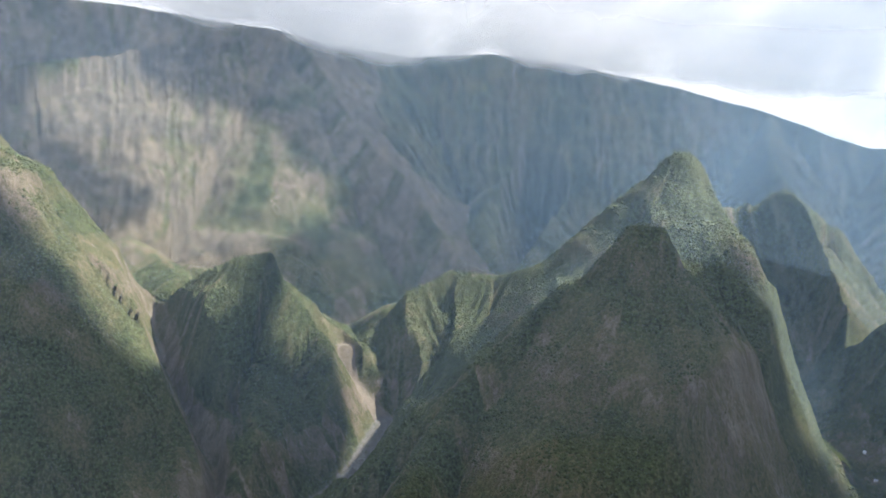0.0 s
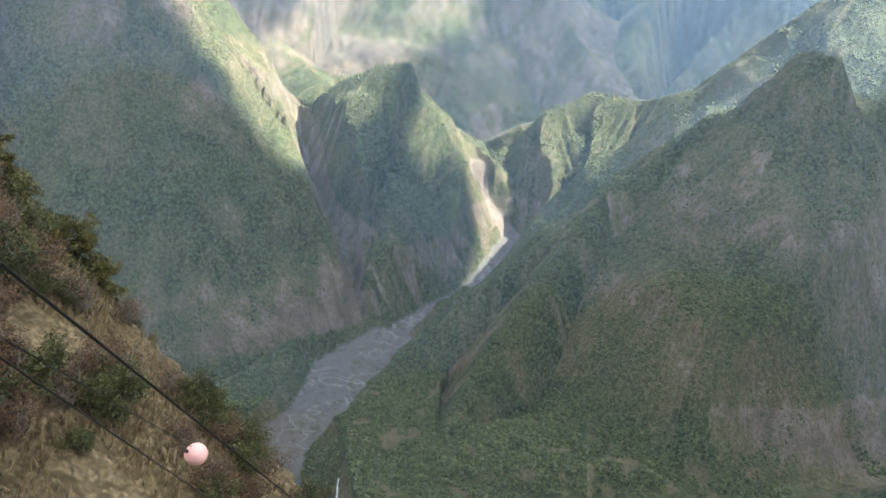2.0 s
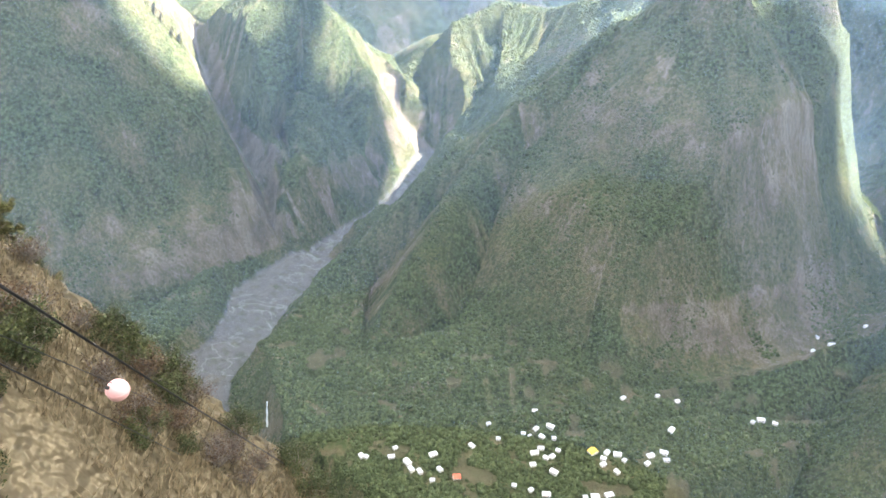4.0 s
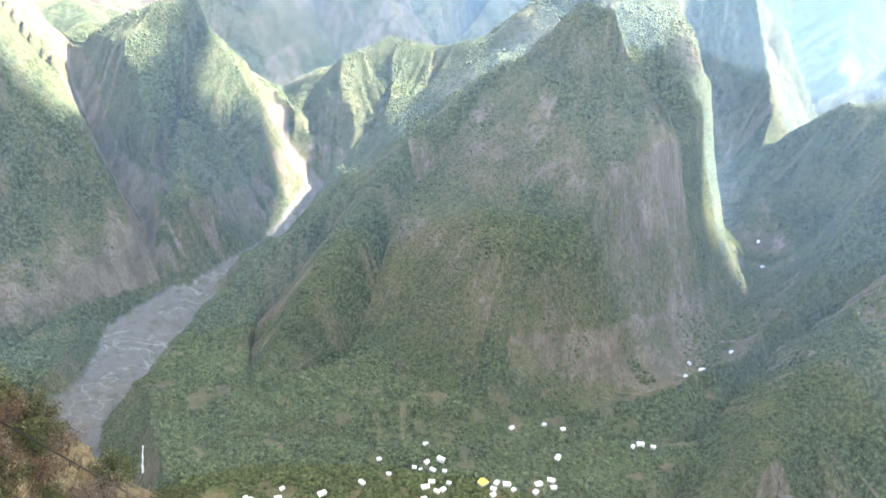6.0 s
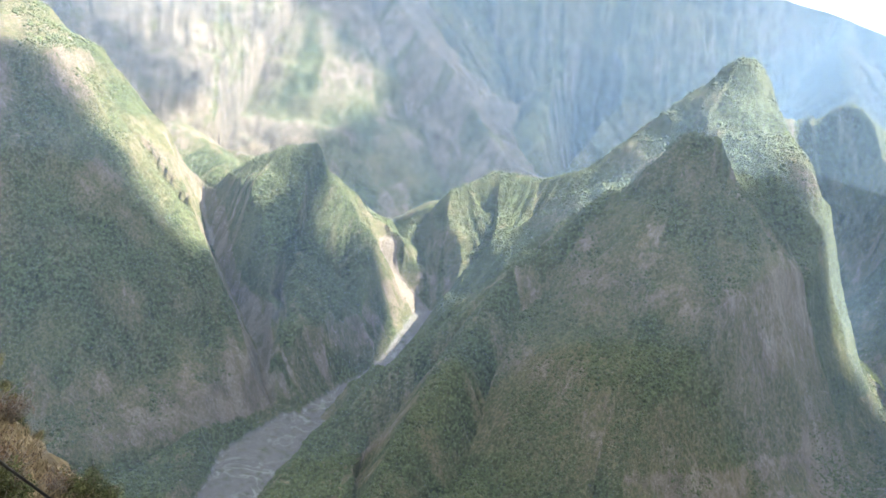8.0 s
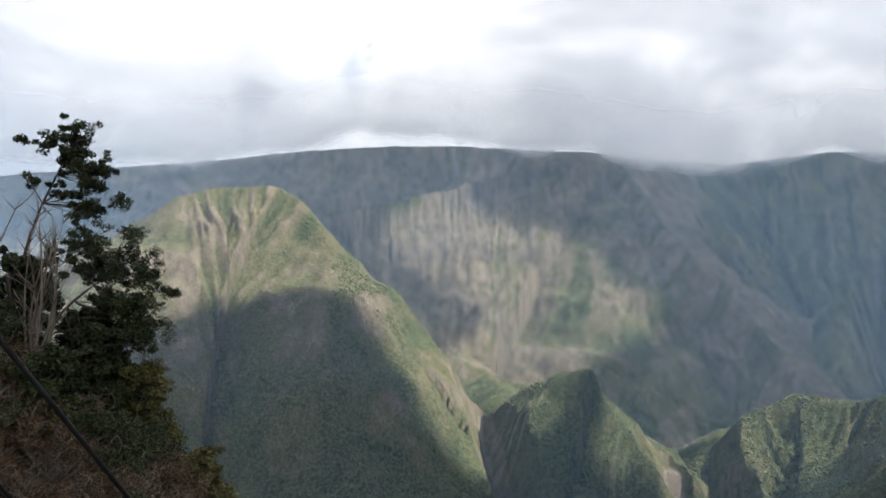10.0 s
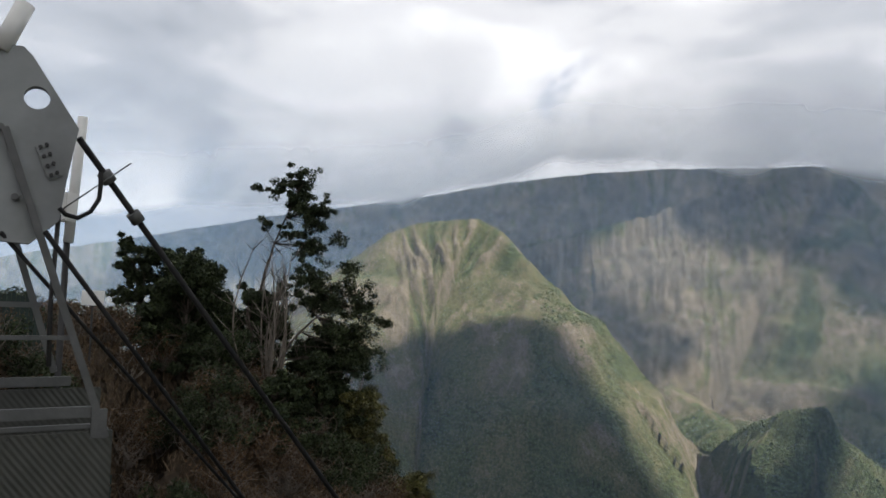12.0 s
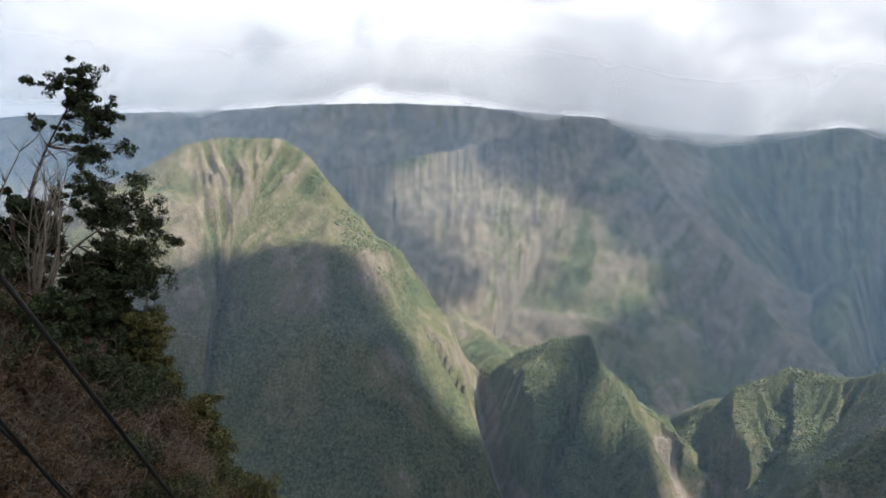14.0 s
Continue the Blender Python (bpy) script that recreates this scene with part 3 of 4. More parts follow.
def on_ground(x, y, values):
    """Values of the ground mesh at any places."""
    fi = np.interp(np.hypot(x, y), ROWS, np.arange(len(ROWS)))
    fj = np.interp(np.arctan2(x, y), BEARINGS, np.arange(len(BEARINGS)))
    i, j = np.minimum(fi.astype(int), len(ROWS) - 2), np.minimum(fj.astype(int), len(BEARINGS) - 2)
    u, v = fi - i, fj - j
    return (values[i, j] * (1 - v) + values[i, j + 1] * v) * (1 - u) + (values[i + 1, j] * (1 - v) + values[i + 1, j + 1] * v) * u


def build_ground():
    x, y, z, masks = GRID_X, GRID_Y, GRID_Z, GRID_MASKS
    n, c = x.shape
    me = bpy.data.meshes.new("ground")
    me.vertices.add(n * c)
    me.vertices.foreach_set("co", np.stack([x, y, z], -1).astype(np.float32).ravel())
    i = (np.arange(n - 1)[:, None] * c + np.arange(c - 1)[None, :]).ravel()
    quads = np.stack([i, i + 1, i + c + 1, i + c], -1)[:, ::-1]
    me.loops.add(quads.size)
    me.loops.foreach_set("vertex_index", quads.astype(np.int32).ravel())
    me.polygons.add(len(quads))
    me.polygons.foreach_set("loop_start", np.arange(0, quads.size, 4, dtype=np.int32))
    me.polygons.foreach_set("loop_total", np.full(len(quads), 4, np.int32))
    me.polygons.foreach_set("use_smooth", np.ones(len(quads), bool))
    me.update()
    me.validate()
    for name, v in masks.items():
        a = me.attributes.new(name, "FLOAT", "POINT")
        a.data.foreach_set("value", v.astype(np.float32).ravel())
    me.materials.append(GROUND)
    ob = new("ground", me)
    tagged(ob, "steep green volcanic mountains, rocky walls and a gravel river valley", "mountains", kind="structure")
    return ob


ground = build_ground()


# ---- haze sheets and cloud ----
def sheet(name, x, y, z, mat, density=None):
    n, c = x.shape
    me = bpy.data.meshes.new(name)
    i = (np.arange(n - 1)[:, None] * c + np.arange(c - 1)[None, :]).ravel()
    me.from_pydata(np.stack([x, y, z], -1).reshape(-1, 3).tolist(), [], np.stack([i, i + 1, i + c + 1, i + c], -1).tolist())
    me.polygons.foreach_set("use_smooth", np.ones(len(me.polygons), bool))
    if density is not None:
        me.attributes.new("puff", "FLOAT", "POINT").data.foreach_set("value", density.astype(np.float32).ravel())
    me.materials.append(mat)
    return new(name, me)


# tinted sheets one behind another build up the haze with distance
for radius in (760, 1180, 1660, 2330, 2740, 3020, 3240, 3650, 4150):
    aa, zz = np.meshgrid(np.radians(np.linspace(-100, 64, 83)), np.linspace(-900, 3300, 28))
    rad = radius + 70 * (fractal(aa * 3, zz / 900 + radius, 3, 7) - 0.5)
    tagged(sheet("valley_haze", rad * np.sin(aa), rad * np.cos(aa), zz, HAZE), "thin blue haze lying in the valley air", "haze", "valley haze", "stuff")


def inside_of(x, y, outline):
    """Signed distance into a closed outline."""
    px, py = np.array(outline, float).T
    near, inside = np.full(x.shape, 1e9), np.zeros(x.shape, bool)
    for x0, y0, x1, y1 in zip(px, py, np.roll(px, -1), np.roll(py, -1)):
        k = np.clip(((x - x0) * (x1 - x0) + (y - y0) * (y1 - y0)) / ((x1 - x0) ** 2 + (y1 - y0) ** 2), 0, 1)
        near = np.minimum(near, np.hypot(x - x0 - k * (x1 - x0), y - y0 - k * (y1 - y0)))
        inside ^= ((y0 > y) != (y1 > y)) & (x < (x1 - x0) * (y - y0) / (y1 - y0 + 1e-9) + x0)
    return np.where(inside, near, -near)


def overhead_cloud(z0, outline, ragged, grain, fade, most, label, gaps=()):
    """An unseen flat, uneven cloud placed to shade the ground, dense nearly to its frayed edge, with gaps that let the
    sun through.
    """
    px, py = np.array(outline, float).T
    x, y = np.meshgrid(np.linspace(px.min() - 150, px.max() + 150, 200), np.linspace(py.min() - 150, py.max() + 150, 130))
    deep = inside_of(x, y, outline)
    for gap in gaps:
        deep = np.minimum(deep, -inside_of(x, y, gap))
    deep = deep + ragged * (fractal(x / grain, y / grain, 4, 3) - 0.5)
    ob = sheet("cloud", x, y, z0 + 60 * fractal(x / 400, y / 400, 4, 9), CLOUD, np.clip(deep / fade, 0, most))
    return tagged(ob, label, "cloud", "clouds", "stuff")


# added cloud out of view; its outline is set by the shade wanted below
overhead_cloud(1700, [(120, 1500), (200, 1800), (330, 1895), (480, 1945), (640, 1950), (790, 1965), (950, 1990), (1080, 2010), (1110, 2120), (1100, 2300), (1030, 2420), (1080, 2480), (1200, 2470), (1320, 2380), (1450, 2420), (1600, 2420), (1720, 2400), (1790, 2300), (1800, 2150), (1830, 1960), (1930, 1870), (2060, 1950), (2150, 1985), (2300, 1940), (2480, 1900), (2650, 1960), (2800, 2010), (3000, 1900), (3100, 1200), (2400, 300), (1900, -250), (900, -250), (300, 600)], 80, 200, 40, 2.5, "broad unseen grey-white cloud placed to shade the valley")
# gap cut to leave a sunlit patch on the great wall
WALL_GAP = [(-22, 3167), (80, 3328), (483, 3362), (785, 3475), (1031, 3421), (1290, 3417), (1398, 3370), (1332, 3264), (1303, 3197), (1297, 3171), (1171, 3146), (1090, 2785), (941, 2951), (875, 3099), (619, 3133), (376, 3169), (132, 3174)]
# second unseen cloud, added to shade the wall and the far rim
overhead_cloud(2200, [(-2600, 1800), (-1500, 1900), (-900, 2500), (-300, 2750), (330, 2960), (800, 2800), (1400, 2830), (2400, 3000), (3300, 3150), (4500, 3100), (5200, 4300), (4200, 5200), (400, 5200), (-800, 4600), (-1500, 3900), (-2200, 2800)], 150, 240, 130, 0.72, "long unseen grey-white cloud placed to shade the rim", [WALL_GAP])


def cloud_bank(radius, drop, tall, label):
    """Soft ragged cloud that hangs on the far rim."""
    aa, kk = np.meshgrid(np.radians(np.linspace(-96, 60, 320)), np.linspace(-0.5, 4.5, 200))
    deg = np.degrees(aa)
    edge = np.interp(deg, [-96, -70, -58, -45, -38, -33, -29, -25, -21, -18, -14, -10, -8, -5, -2, 1, 3.4, 6, 9.6, 13.5, 17, 22, 28, 60], [6.0, 6.6, 8.2, 9.2, 10.4, 12.3, 12.3, 11.9, 11.2, 11.4, 10.8, 9.9, 9.4, 9.1, 9.1, 9.7, 10.2, 9.6, 8.9, 8.6, 8.0, 7.6, 7.0, 6.0]) - drop
    el = edge + kk * tall
    puff = np.where(kk < 0.0, kk / 0.13, np.minimum(kk / 0.10, 1.0))
    ob = sheet("cloud_bank", radius * np.sin(aa), radius * np.cos(aa), radius * np.tan(np.radians(el)), BANK, puff * 0.5 + 0.5)
    veil = 0.004 + 0.996 * np.clip((1.0 - kk) / 0.9, 0, 1) ** 1.6
    ob.data.attributes.new("veil", "FLOAT", "POINT").data.foreach_set("value", veil.astype(np.float32).ravel())
    tagged(ob, label, "cloud", "clouds", "stuff")


cloud_bank(3290, -0.05, 9.0, "soft ragged white cloud bank resting on the mountain rim")


# ---- parts ----
def part(name, bm, mat, parent=None, label=""):
    """Links a bmesh as one mesh object under a thing or a part."""
    me = bpy.data.meshes.new(name)
    bm.to_mesh(me)
    bm.free()
    me.materials.append(mat)
    ob = new(name, me)
    if parent is not None:
        ob.parent = parent
    return tagged(ob, label)


def thing(name, place, label, category, group=""):
    ob = new(name)
    ob.location = place
    return tagged(ob, label, category, group)


def add_box(bm, lo, hi, bevel=0.0, m=None):
    made = bmesh.ops.create_cube(bm, size=1.0)["verts"]
    for v in made:
        v.co = Vector([lo[i] + (v.co[i] + 0.5) * (hi[i] - lo[i]) for i in range(3)])
    if bevel:
        bmesh.ops.bevel(bm, geom=list({e for v in made for e in v.link_edges}), offset=bevel, segments=2, affect="EDGES")
    if m:
        bmesh.ops.transform(bm, matrix=m, verts=made)


def add_tube(bm, points, radii, sides=6, cap=True):
    rings = []
    pts = [Vector(p) for p in points]
    for i, p in enumerate(pts):
        d = (pts[min(i + 1, len(pts) - 1)] - pts[max(i - 1, 0)]).normalized()
        a = d.orthogonal().normalized()
        b = d.cross(a)
        r = radii[i] if isinstance(radii, (list, tuple)) else radii
        rings.append([bm.verts.new(p + (a * math.cos(k * math.tau / sides) + b * math.sin(k * math.tau / sides)) * r) for k in range(sides)])
    for r0, r1 in zip(rings, rings[1:]):
        best = min(range(sides), key=lambda s: sum((r0[k].co - r1[(k + s) % sides].co).length for k in range(sides)))
        for k in range(sides):
            f = bm.faces.new((r0[k], r0[(k + 1) % sides], r1[(k + 1 + best) % sides], r1[(k + best) % sides]))
            f.smooth = True
    if cap:
        bm.faces.new(rings[0][::-1])
        bm.faces.new(rings[-1])


def ground_z(x, y):
    return float(on_ground(np.array([float(x)]), np.array([float(y)]), GRID_Z)[0])


def joined(name, verts, faces, mat, label, category):
    me = bpy.data.meshes.new(name)
    me.vertices.add(len(verts))
    me.vertices.foreach_set("co", verts.astype(np.float32).ravel())
    k = faces.shape[1]
    me.loops.add(faces.size)
    me.loops.foreach_set("vertex_index", faces.astype(np.int32).ravel())
    me.polygons.add(len(faces))
    me.polygons.foreach_set("loop_start", np.arange(0, faces.size, k, dtype=np.int32))
    me.polygons.foreach_set("loop_total", np.full(len(faces), k, np.int32))
    me.update()
    me.materials.append(mat)
    return tagged(new(name, me), label, category, kind="stuff")


# ---- woods on the slopes and the valley floor ----
def woods():
    rng = np.random.default_rng(5)
    n = 330000
    az = np.radians(rng.uniform(-34, 41, n))
    r = 600 + 1700 * rng.random(n) ** 1.35
    x, y = r * np.sin(az), r * np.cos(az)
    z = on_ground(x, y, GRID_Z)
    slope = np.hypot(on_ground(x + 6, y, GRID_Z) - z, on_ground(x, y + 6, GRID_Z) - z) / 6
    wood = fractal(x / 70, y / 70, 4, 91) - 0.10 * np.clip(slope, 0, 2) - 0.30 * on_ground(x, y, GRID_MASKS["rocky"])
    keep = (wood > 0.24) & (slope < 2.4)
    for bare, most in (("gravel", 0.1), ("scree", 0.1), ("clearing", 0.35), ("meadow", 0.4)):
        keep &= on_ground(x, y, GRID_MASKS[bare]) < most
    for hx, hy in HOUSES_NEAR + HOUSES_FAR:
        keep &= np.hypot(x - hx, y - hy) > 11
    x, y, z, r, slope = [v[keep][:135000] for v in (x, y, z, r, slope)]
    n = len(x)
    base = np.array([(1, 0, 0), (0, 1, 0), (-1, 0, 0), (0, -1, 0), (0, 0, 1), (0, 0, -1)]) * 1.15
    tri = np.array([(0, 1, 4), (1, 2, 4), (2, 3, 4), (3, 0, 4), (1, 0, 5), (2, 1, 5), (3, 2, 5), (0, 3, 5)])
    size = np.clip(1.7 * np.exp(rng.normal(0, 0.42, n)), 0.7, 4.6) * np.clip(1.15 - 0.3 * slope, 0.55, 1)
    turn = rng.uniform(0, 6.28, n)
    v = base[None] * (1 + 0.6 * (rng.random((n, 6, 1)) - 0.5)) * size[:, None, None]
    cs, sn = np.cos(turn)[:, None], np.sin(turn)[:, None]
    vx, vy, vz = v[..., 0] * cs - v[..., 1] * sn, v[..., 0] * sn + v[..., 1] * cs, v[..., 2] * rng.uniform(0.7, 1.25, n)[:, None]
    verts = np.stack([vx + x[:, None], vy + y[:, None], vz + (z + size * 0.4)[:, None]], -1).reshape(-1, 3)
    faces = (tri[None] + (np.arange(n) * 6)[:, None, None]).reshape(-1, 3)
    joined("woods", verts, faces, FOREST, "dense green woods on the slopes and valley floor", "woods")


HOUSES_NEAR = [(126, 845), (126, 829), (105, 775), (115, 775), (123, 789), (143, 793), (130, 770), (146, 768), (127, 746), (118, 736), (133, 728), (141, 732), (150, 745), (115, 714), (197, 750), (216, 752), (210, 740), (208, 729), (230, 751), (238, 742), (275, 756), (296, 768), (297, 755), (268, 740), (225, 719), (142, 705), (90, 675), (111, 672), (130, 668), (192, 677), (179, 671), (197, 665), (210, 681), (261, 889), (308, 881), (337, 877), (315, 812), (70, 757), (57, 790), (-65, 720), (-100, 699), (-106, 700)]
HOUSES_FAR = [(-68, 703), (-46, 694), (-40, 685), (-29, 684), (-15, 716), (35, 738), (18, 678), (-4, 689), (-12, 668), (441, 850), (454, 855), (475, 854), (546, 883), (624, 1087), (589, 1024), (619, 1031), (718, 1119), (1018, 1578), (1027, 1644)]
woods()


# ---- village ----
def house(w, d, h, rise, roof):
    ob = thing("house", (0, 0, 0), "", "house", "village houses")
    bm = bmesh.new()
    add_box(bm, (-w / 2, -d / 2, -2.0), (w / 2, d / 2, h))
    part("wall", bm, PLASTER, ob)
    bm = bmesh.new()
    o = 0.5
    prof = [(-d / 2 - o, h), (0, h + rise), (d / 2 + o, h), (d / 2 + o, h + 0.18), (0, h + rise + 0.2), (-d / 2 - o, h + 0.18)]
    a, b = [[bm.verts.new((sx * (w / 2 + o), y, z)) for y, z in prof] for sx in (-1, 1)]
    for k in range(6):
        bm.faces.new((a[k], a[(k + 1) % 6], b[(k + 1) % 6], b[k]))
    bm.faces.new(a[::-1])
    bm.faces.new(b)
    part("roof", bm, roof, ob)
    for sx in (-0.25, 0.25):
        bm = bmesh.new()
        add_box(bm, (sx * w - 0.6, -d / 2 - 0.05, 0.9), (sx * w + 0.6, -d / 2 + 0.05, 2.0))
        part("window", bm, DARK_STEEL, ob)
    return ob


rng = random.Random(3)
KINDS = [house(7, 5.5, 2.7, 1.4, ROOF_WHITE), house(10, 6.5, 2.8, 1.6, ROOF_WHITE), house(5.5, 5, 2.6, 0.9, ROOF_GREY), house(8, 5.5, 2.7, 1.3, ROOF_GREY),
         house(9, 12, 2.8, 2.0, ROOF_YELLOW), house(9, 8, 2.7, 1.6, ROOF_RED)]
WORDS = ["small pale house with a white sheet-metal roof", "long pale house with a white sheet-metal roof", "small hut with a low white sheet roof",
         "pale house with a weathered grey sheet roof", "village building with a bright yellow roof", "small house with a faded red roof"]
used = set()
for i, (hx, hy) in enumerate(HOUSES_NEAR + HOUSES_FAR):
    k = 4 if i == 14 else 5 if i == 48 else rng.choice([0, 0, 1, 1, 2, 2, 3])
    m = pose(hx, hy, ground_z(hx, hy) + 0.2, 0, 0, rng.uniform(-60, 60))
    if k in used:
        ob = copy_thing(KINDS[k], m)
    else:
        ob = KINDS[k]
        ob.matrix_basis = m
        used.add(k)
    tagged(ob, WORDS[k])


# ---- falling water ----
def waterfall():
    lx, ly = -257, 796
    top = -657.0
    bm = bmesh.new()
    rows = []
    for k in range(9):
        f = k / 8
        w = 0.7 + 0.8 * f
        rows.append([bm.verts.new((lx + s * w + 0.5 * math.sin(k * 2 + s), ly - 1.5 - 5 * f ** 0.6 - 0.7 * (s == 0), top - 42 * f)) for s in (-1, 0, 1)])
    for r0, r1 in zip(rows, rows[1:]):
        for k in range(2):
            bm.faces.new((r0[k], r0[k + 1], r1[k + 1], r1[k])).smooth = True
    ob = part("waterfall", bm, WATER)
    tagged(ob, "thin white waterfall dropping over a dark cliff", "waterfall")


waterfall()


# ---- the near hillside: trees, shrubs, dry grass ----
def leaves(rng, centres, count, size):
    """Verts and faces of small folded leaf sprays strewn in balls (x, y, z, radius)."""
    c = np.array(centres)
    pick = rng.integers(0, len(c), count)
    d = rng.normal(size=(count, 3))
    d /= np.linalg.norm(d, axis=1)[:, None]
    p = c[pick, :3] + d * (c[pick, 3] * rng.random(count) ** 0.45)[:, None] * np.array([1, 1, 0.75])
    a = rng.normal(size=(count, 3))
    a /= np.linalg.norm(a, axis=1)[:, None]
    b = np.cross(a, rng.normal(size=(count, 3)))
    b /= np.linalg.norm(b, axis=1)[:, None]
    s = (size * rng.uniform(0.6, 1.4, count))[:, None]
    v = np.stack([p - a * s, p + b * s * 0.42, p + a * s, p - b * s * 0.42], 1).reshape(-1, 3)
    return v, (np.arange(count)[:, None] * 4 + np.arange(4)[None, :])


def crown(name, parent, rng, centres, count, size, mat):
    v, f = leaves(rng, centres, count, size)
    me = bpy.data.meshes.new(name)
    me.from_pydata(v.tolist(), [], f.tolist())
    me.materials.append(mat)
    ob = new(name, me)
    ob.parent = parent
    return ob


def limb(rng, bm, a, b, r0, r1, bend=0.12, n=5, sides=5):
    a, b = Vector(a), Vector(b)
    side = Vector((rng.normal(), rng.normal(), rng.normal() * 0.4)) * bend * (b - a).length
    pts = [a.lerp(b, k / n) + side * math.sin(math.pi * k / n) for k in range(n + 1)]
    add_tube(bm, pts, [r0 + (r1 - r0) * k / n for k in range(n + 1)], sides)
    return pts


def tall_tree():
    """Slender tree with leaf tufts in tiers along one side."""
    rng = np.random.default_rng(8)
    ob = thing("tall_tree", (-32.2, 22.5, ground_z(-32.2, 22.5) - 0.2), "tall slender tree with dark leaf tufts on a hillside edge", "tree", "trees")
    # offsets across the view and in height
    grow = 1.12
    tufts = [(1.2, 9.9, .45), (.6, 9.2, .4), (1.8, 9.0, .45), (2.6, 8.6, .4), (2.2, 7.9, .45), (1.3, 8.3, .4), (2.4, 6.9, .5), (2.6, 5.6, .6), (3.4, 4.8, .6),
             (3.0, 4.1, .6), (3.9, 3.8, .6), (2.5, 3.9, .6), (4.4, 2.9, .55), (3.6, 2.3, .65), (4.9, 1.7, .55), (4.1, 1.5, .6), (3.1, 2.9, .5), (1.9, 5.0, .4), (1.0, 7.4, .3)]
    across = Vector((0.59, 0.81, 0))
    bm = bmesh.new()
    stem = limb(rng, bm, (0, 0, 0), across * 1.4 + Vector((0, 0, 10.6)), 0.13, 0.03, 0.05, 8, 7)
    stem2 = limb(rng, bm, across * 0.5, across * 3.6 + Vector((0, 0, 4.6)), 0.11, 0.03, 0.08, 6, 6)
    part("trunk", bm, BARK, ob)
    bm = bmesh.new()
    balls = []
    tufts += [(u + rng.normal() * 0.5, h + rng.normal() * 0.4, r * 0.85) for u, h, r in tufts for _ in range(3)]
    for u, h, r in tufts:
        c = across * u * grow + Vector((rng.normal() * 0.3, rng.normal() * 0.3, h * grow))
        base = min(stem + stem2, key=lambda p: (p - c).length + 0.6 * max(0, p.z - c.z))
        limb(rng, bm, base, c, 0.035, 0.012, 0.1, 3, 4)
        for _ in range(6):
            q = c + Vector(rng.normal(size=3) * np.array([0.8, 0.8, 0.5])) * r
            balls.append((*q, r * rng.uniform(0.4, 0.95)))
    part("branchwork", bm, BARK, ob)
    crown("crown", ob, rng, balls, 36000, 0.085, LEAF_DARK)


def bare_tree(place, height, spread, seed, label):
    rng = np.random.default_rng(seed)
    ob = thing("bare_tree", (*place, ground_z(*place) - 0.2), label, "tree", "bare trees")
    bm = bmesh.new()
    for k in range(11):
        top = Vector((rng.normal() * spread, rng.normal() * spread, height * rng.uniform(0.65, 1)))
        pts = limb(rng, bm, (rng.normal() * 0.15, rng.normal() * 0.15, 0), top, 0.07, 0.02, 0.08, 6, 5)
        for p in pts[2:]:
            for _ in range(3):
                q = p + Vector((rng.normal() * 0.5, rng.normal() * 0.5, rng.uniform(0.4, 1.3)))
                limb(rng, bm, p, q, 0.024, 0.010, 0.06, 2, 3)
    part("branchwork", bm, TWIG, ob)


def broad_tree(place, height, width, seed, mat, label, count=6000, name="tree", leaf=0.1):
    rng = np.random.default_rng(seed)
    ob = thing(name, (*place, ground_z(*place) - 0.2), label, "tree", "trees")
    bm = bmesh.new()
    stem = limb(rng, bm, (0, 0, 0), (rng.normal() * 0.3, rng.normal() * 0.3, height * 0.8), 0.05 + 0.018 * height, 0.03, 0.06, 6, 7)
    part("trunk", bm, BARK, ob)
    bm = bmesh.new()
    balls = []
    for k in range(int(30 + width * 7)):
        ang, f = rng.uniform(0, 6.28), rng.uniform(0.05, 1.0)
        out = width * 0.5 * (1.05 - 0.75 * f) ** 0.6 * rng.uniform(0.4, 1.1)
        c = Vector((out * math.cos(ang), out * math.sin(ang), height * (0.12 + 0.88 * f)))
        limb(rng, bm, stem[min(6, max(1, int(f * 6)))], c, 0.035, 0.01, 0.12, 3, 4)
        r = 0.10 * width + 0.18
        for _ in range(3):
            balls.append((*(c + Vector(rng.normal(size=3)) * r * 0.6), r * rng.uniform(0.45, 0.8)))
    part("branchwork", bm, BARK, ob)
    crown("crown", ob, rng, balls, int(count * 2.2), leaf * 1.08, mat)
    return ob


tall_tree()
bare_tree((-30.4, 21.4), 8.2, 0.95, 3, "leafless grey tree with fine upright branches beside a tall tree")
bare_tree((-35.6, 23.4), 7.4, 0.6, 4, "leafless grey tree with fine upright branches behind dark trees")
bare_tree((-31.6, 26.6), 6.6, 0.9, 6, "leafless grey tree on the steep hillside")
broad_tree((-34.6, 18.9), 6.6, 4.8, 11, LEAF_DARK, "broad dark-leaved tree above dry scrub", 15000)
broad_tree((-36.0, 16.9), 6.2, 2.0, 12, LEAF_DARK, "narrow dark tree beside a broad one", 5000)
broad_tree((-32.4, 21.9), 5.0, 3.6, 13, LEAF_DARK, "rounded dark tree on the hillside edge", 9000)
broad_tree((-38.4, 22.8), 5.2, 3.6, 14, LEAF_DARK, "rounded dark tree behind the scrub", 7000)
broad_tree((-32.0, 26.0), 5.2, 3.6, 15, LEAF_DARK, "dark tree on the steep hillside edge", 9000)
broad_tree((-32.2, 28.6), 4.8, 3.2, 16, LEAF_DARK, "dark tree low on the steep hillside", 8000)
broad_tree((-31.2, 31.4), 3.8, 3.0, 17, LEAF_DARK, "small dark tree low on the steep hillside", 6000)
broad_tree((-30.6, 25.0), 4.6, 3.6, 19, LEAF_DARK, "leafy dark tree on the hillside shoulder", 9000)
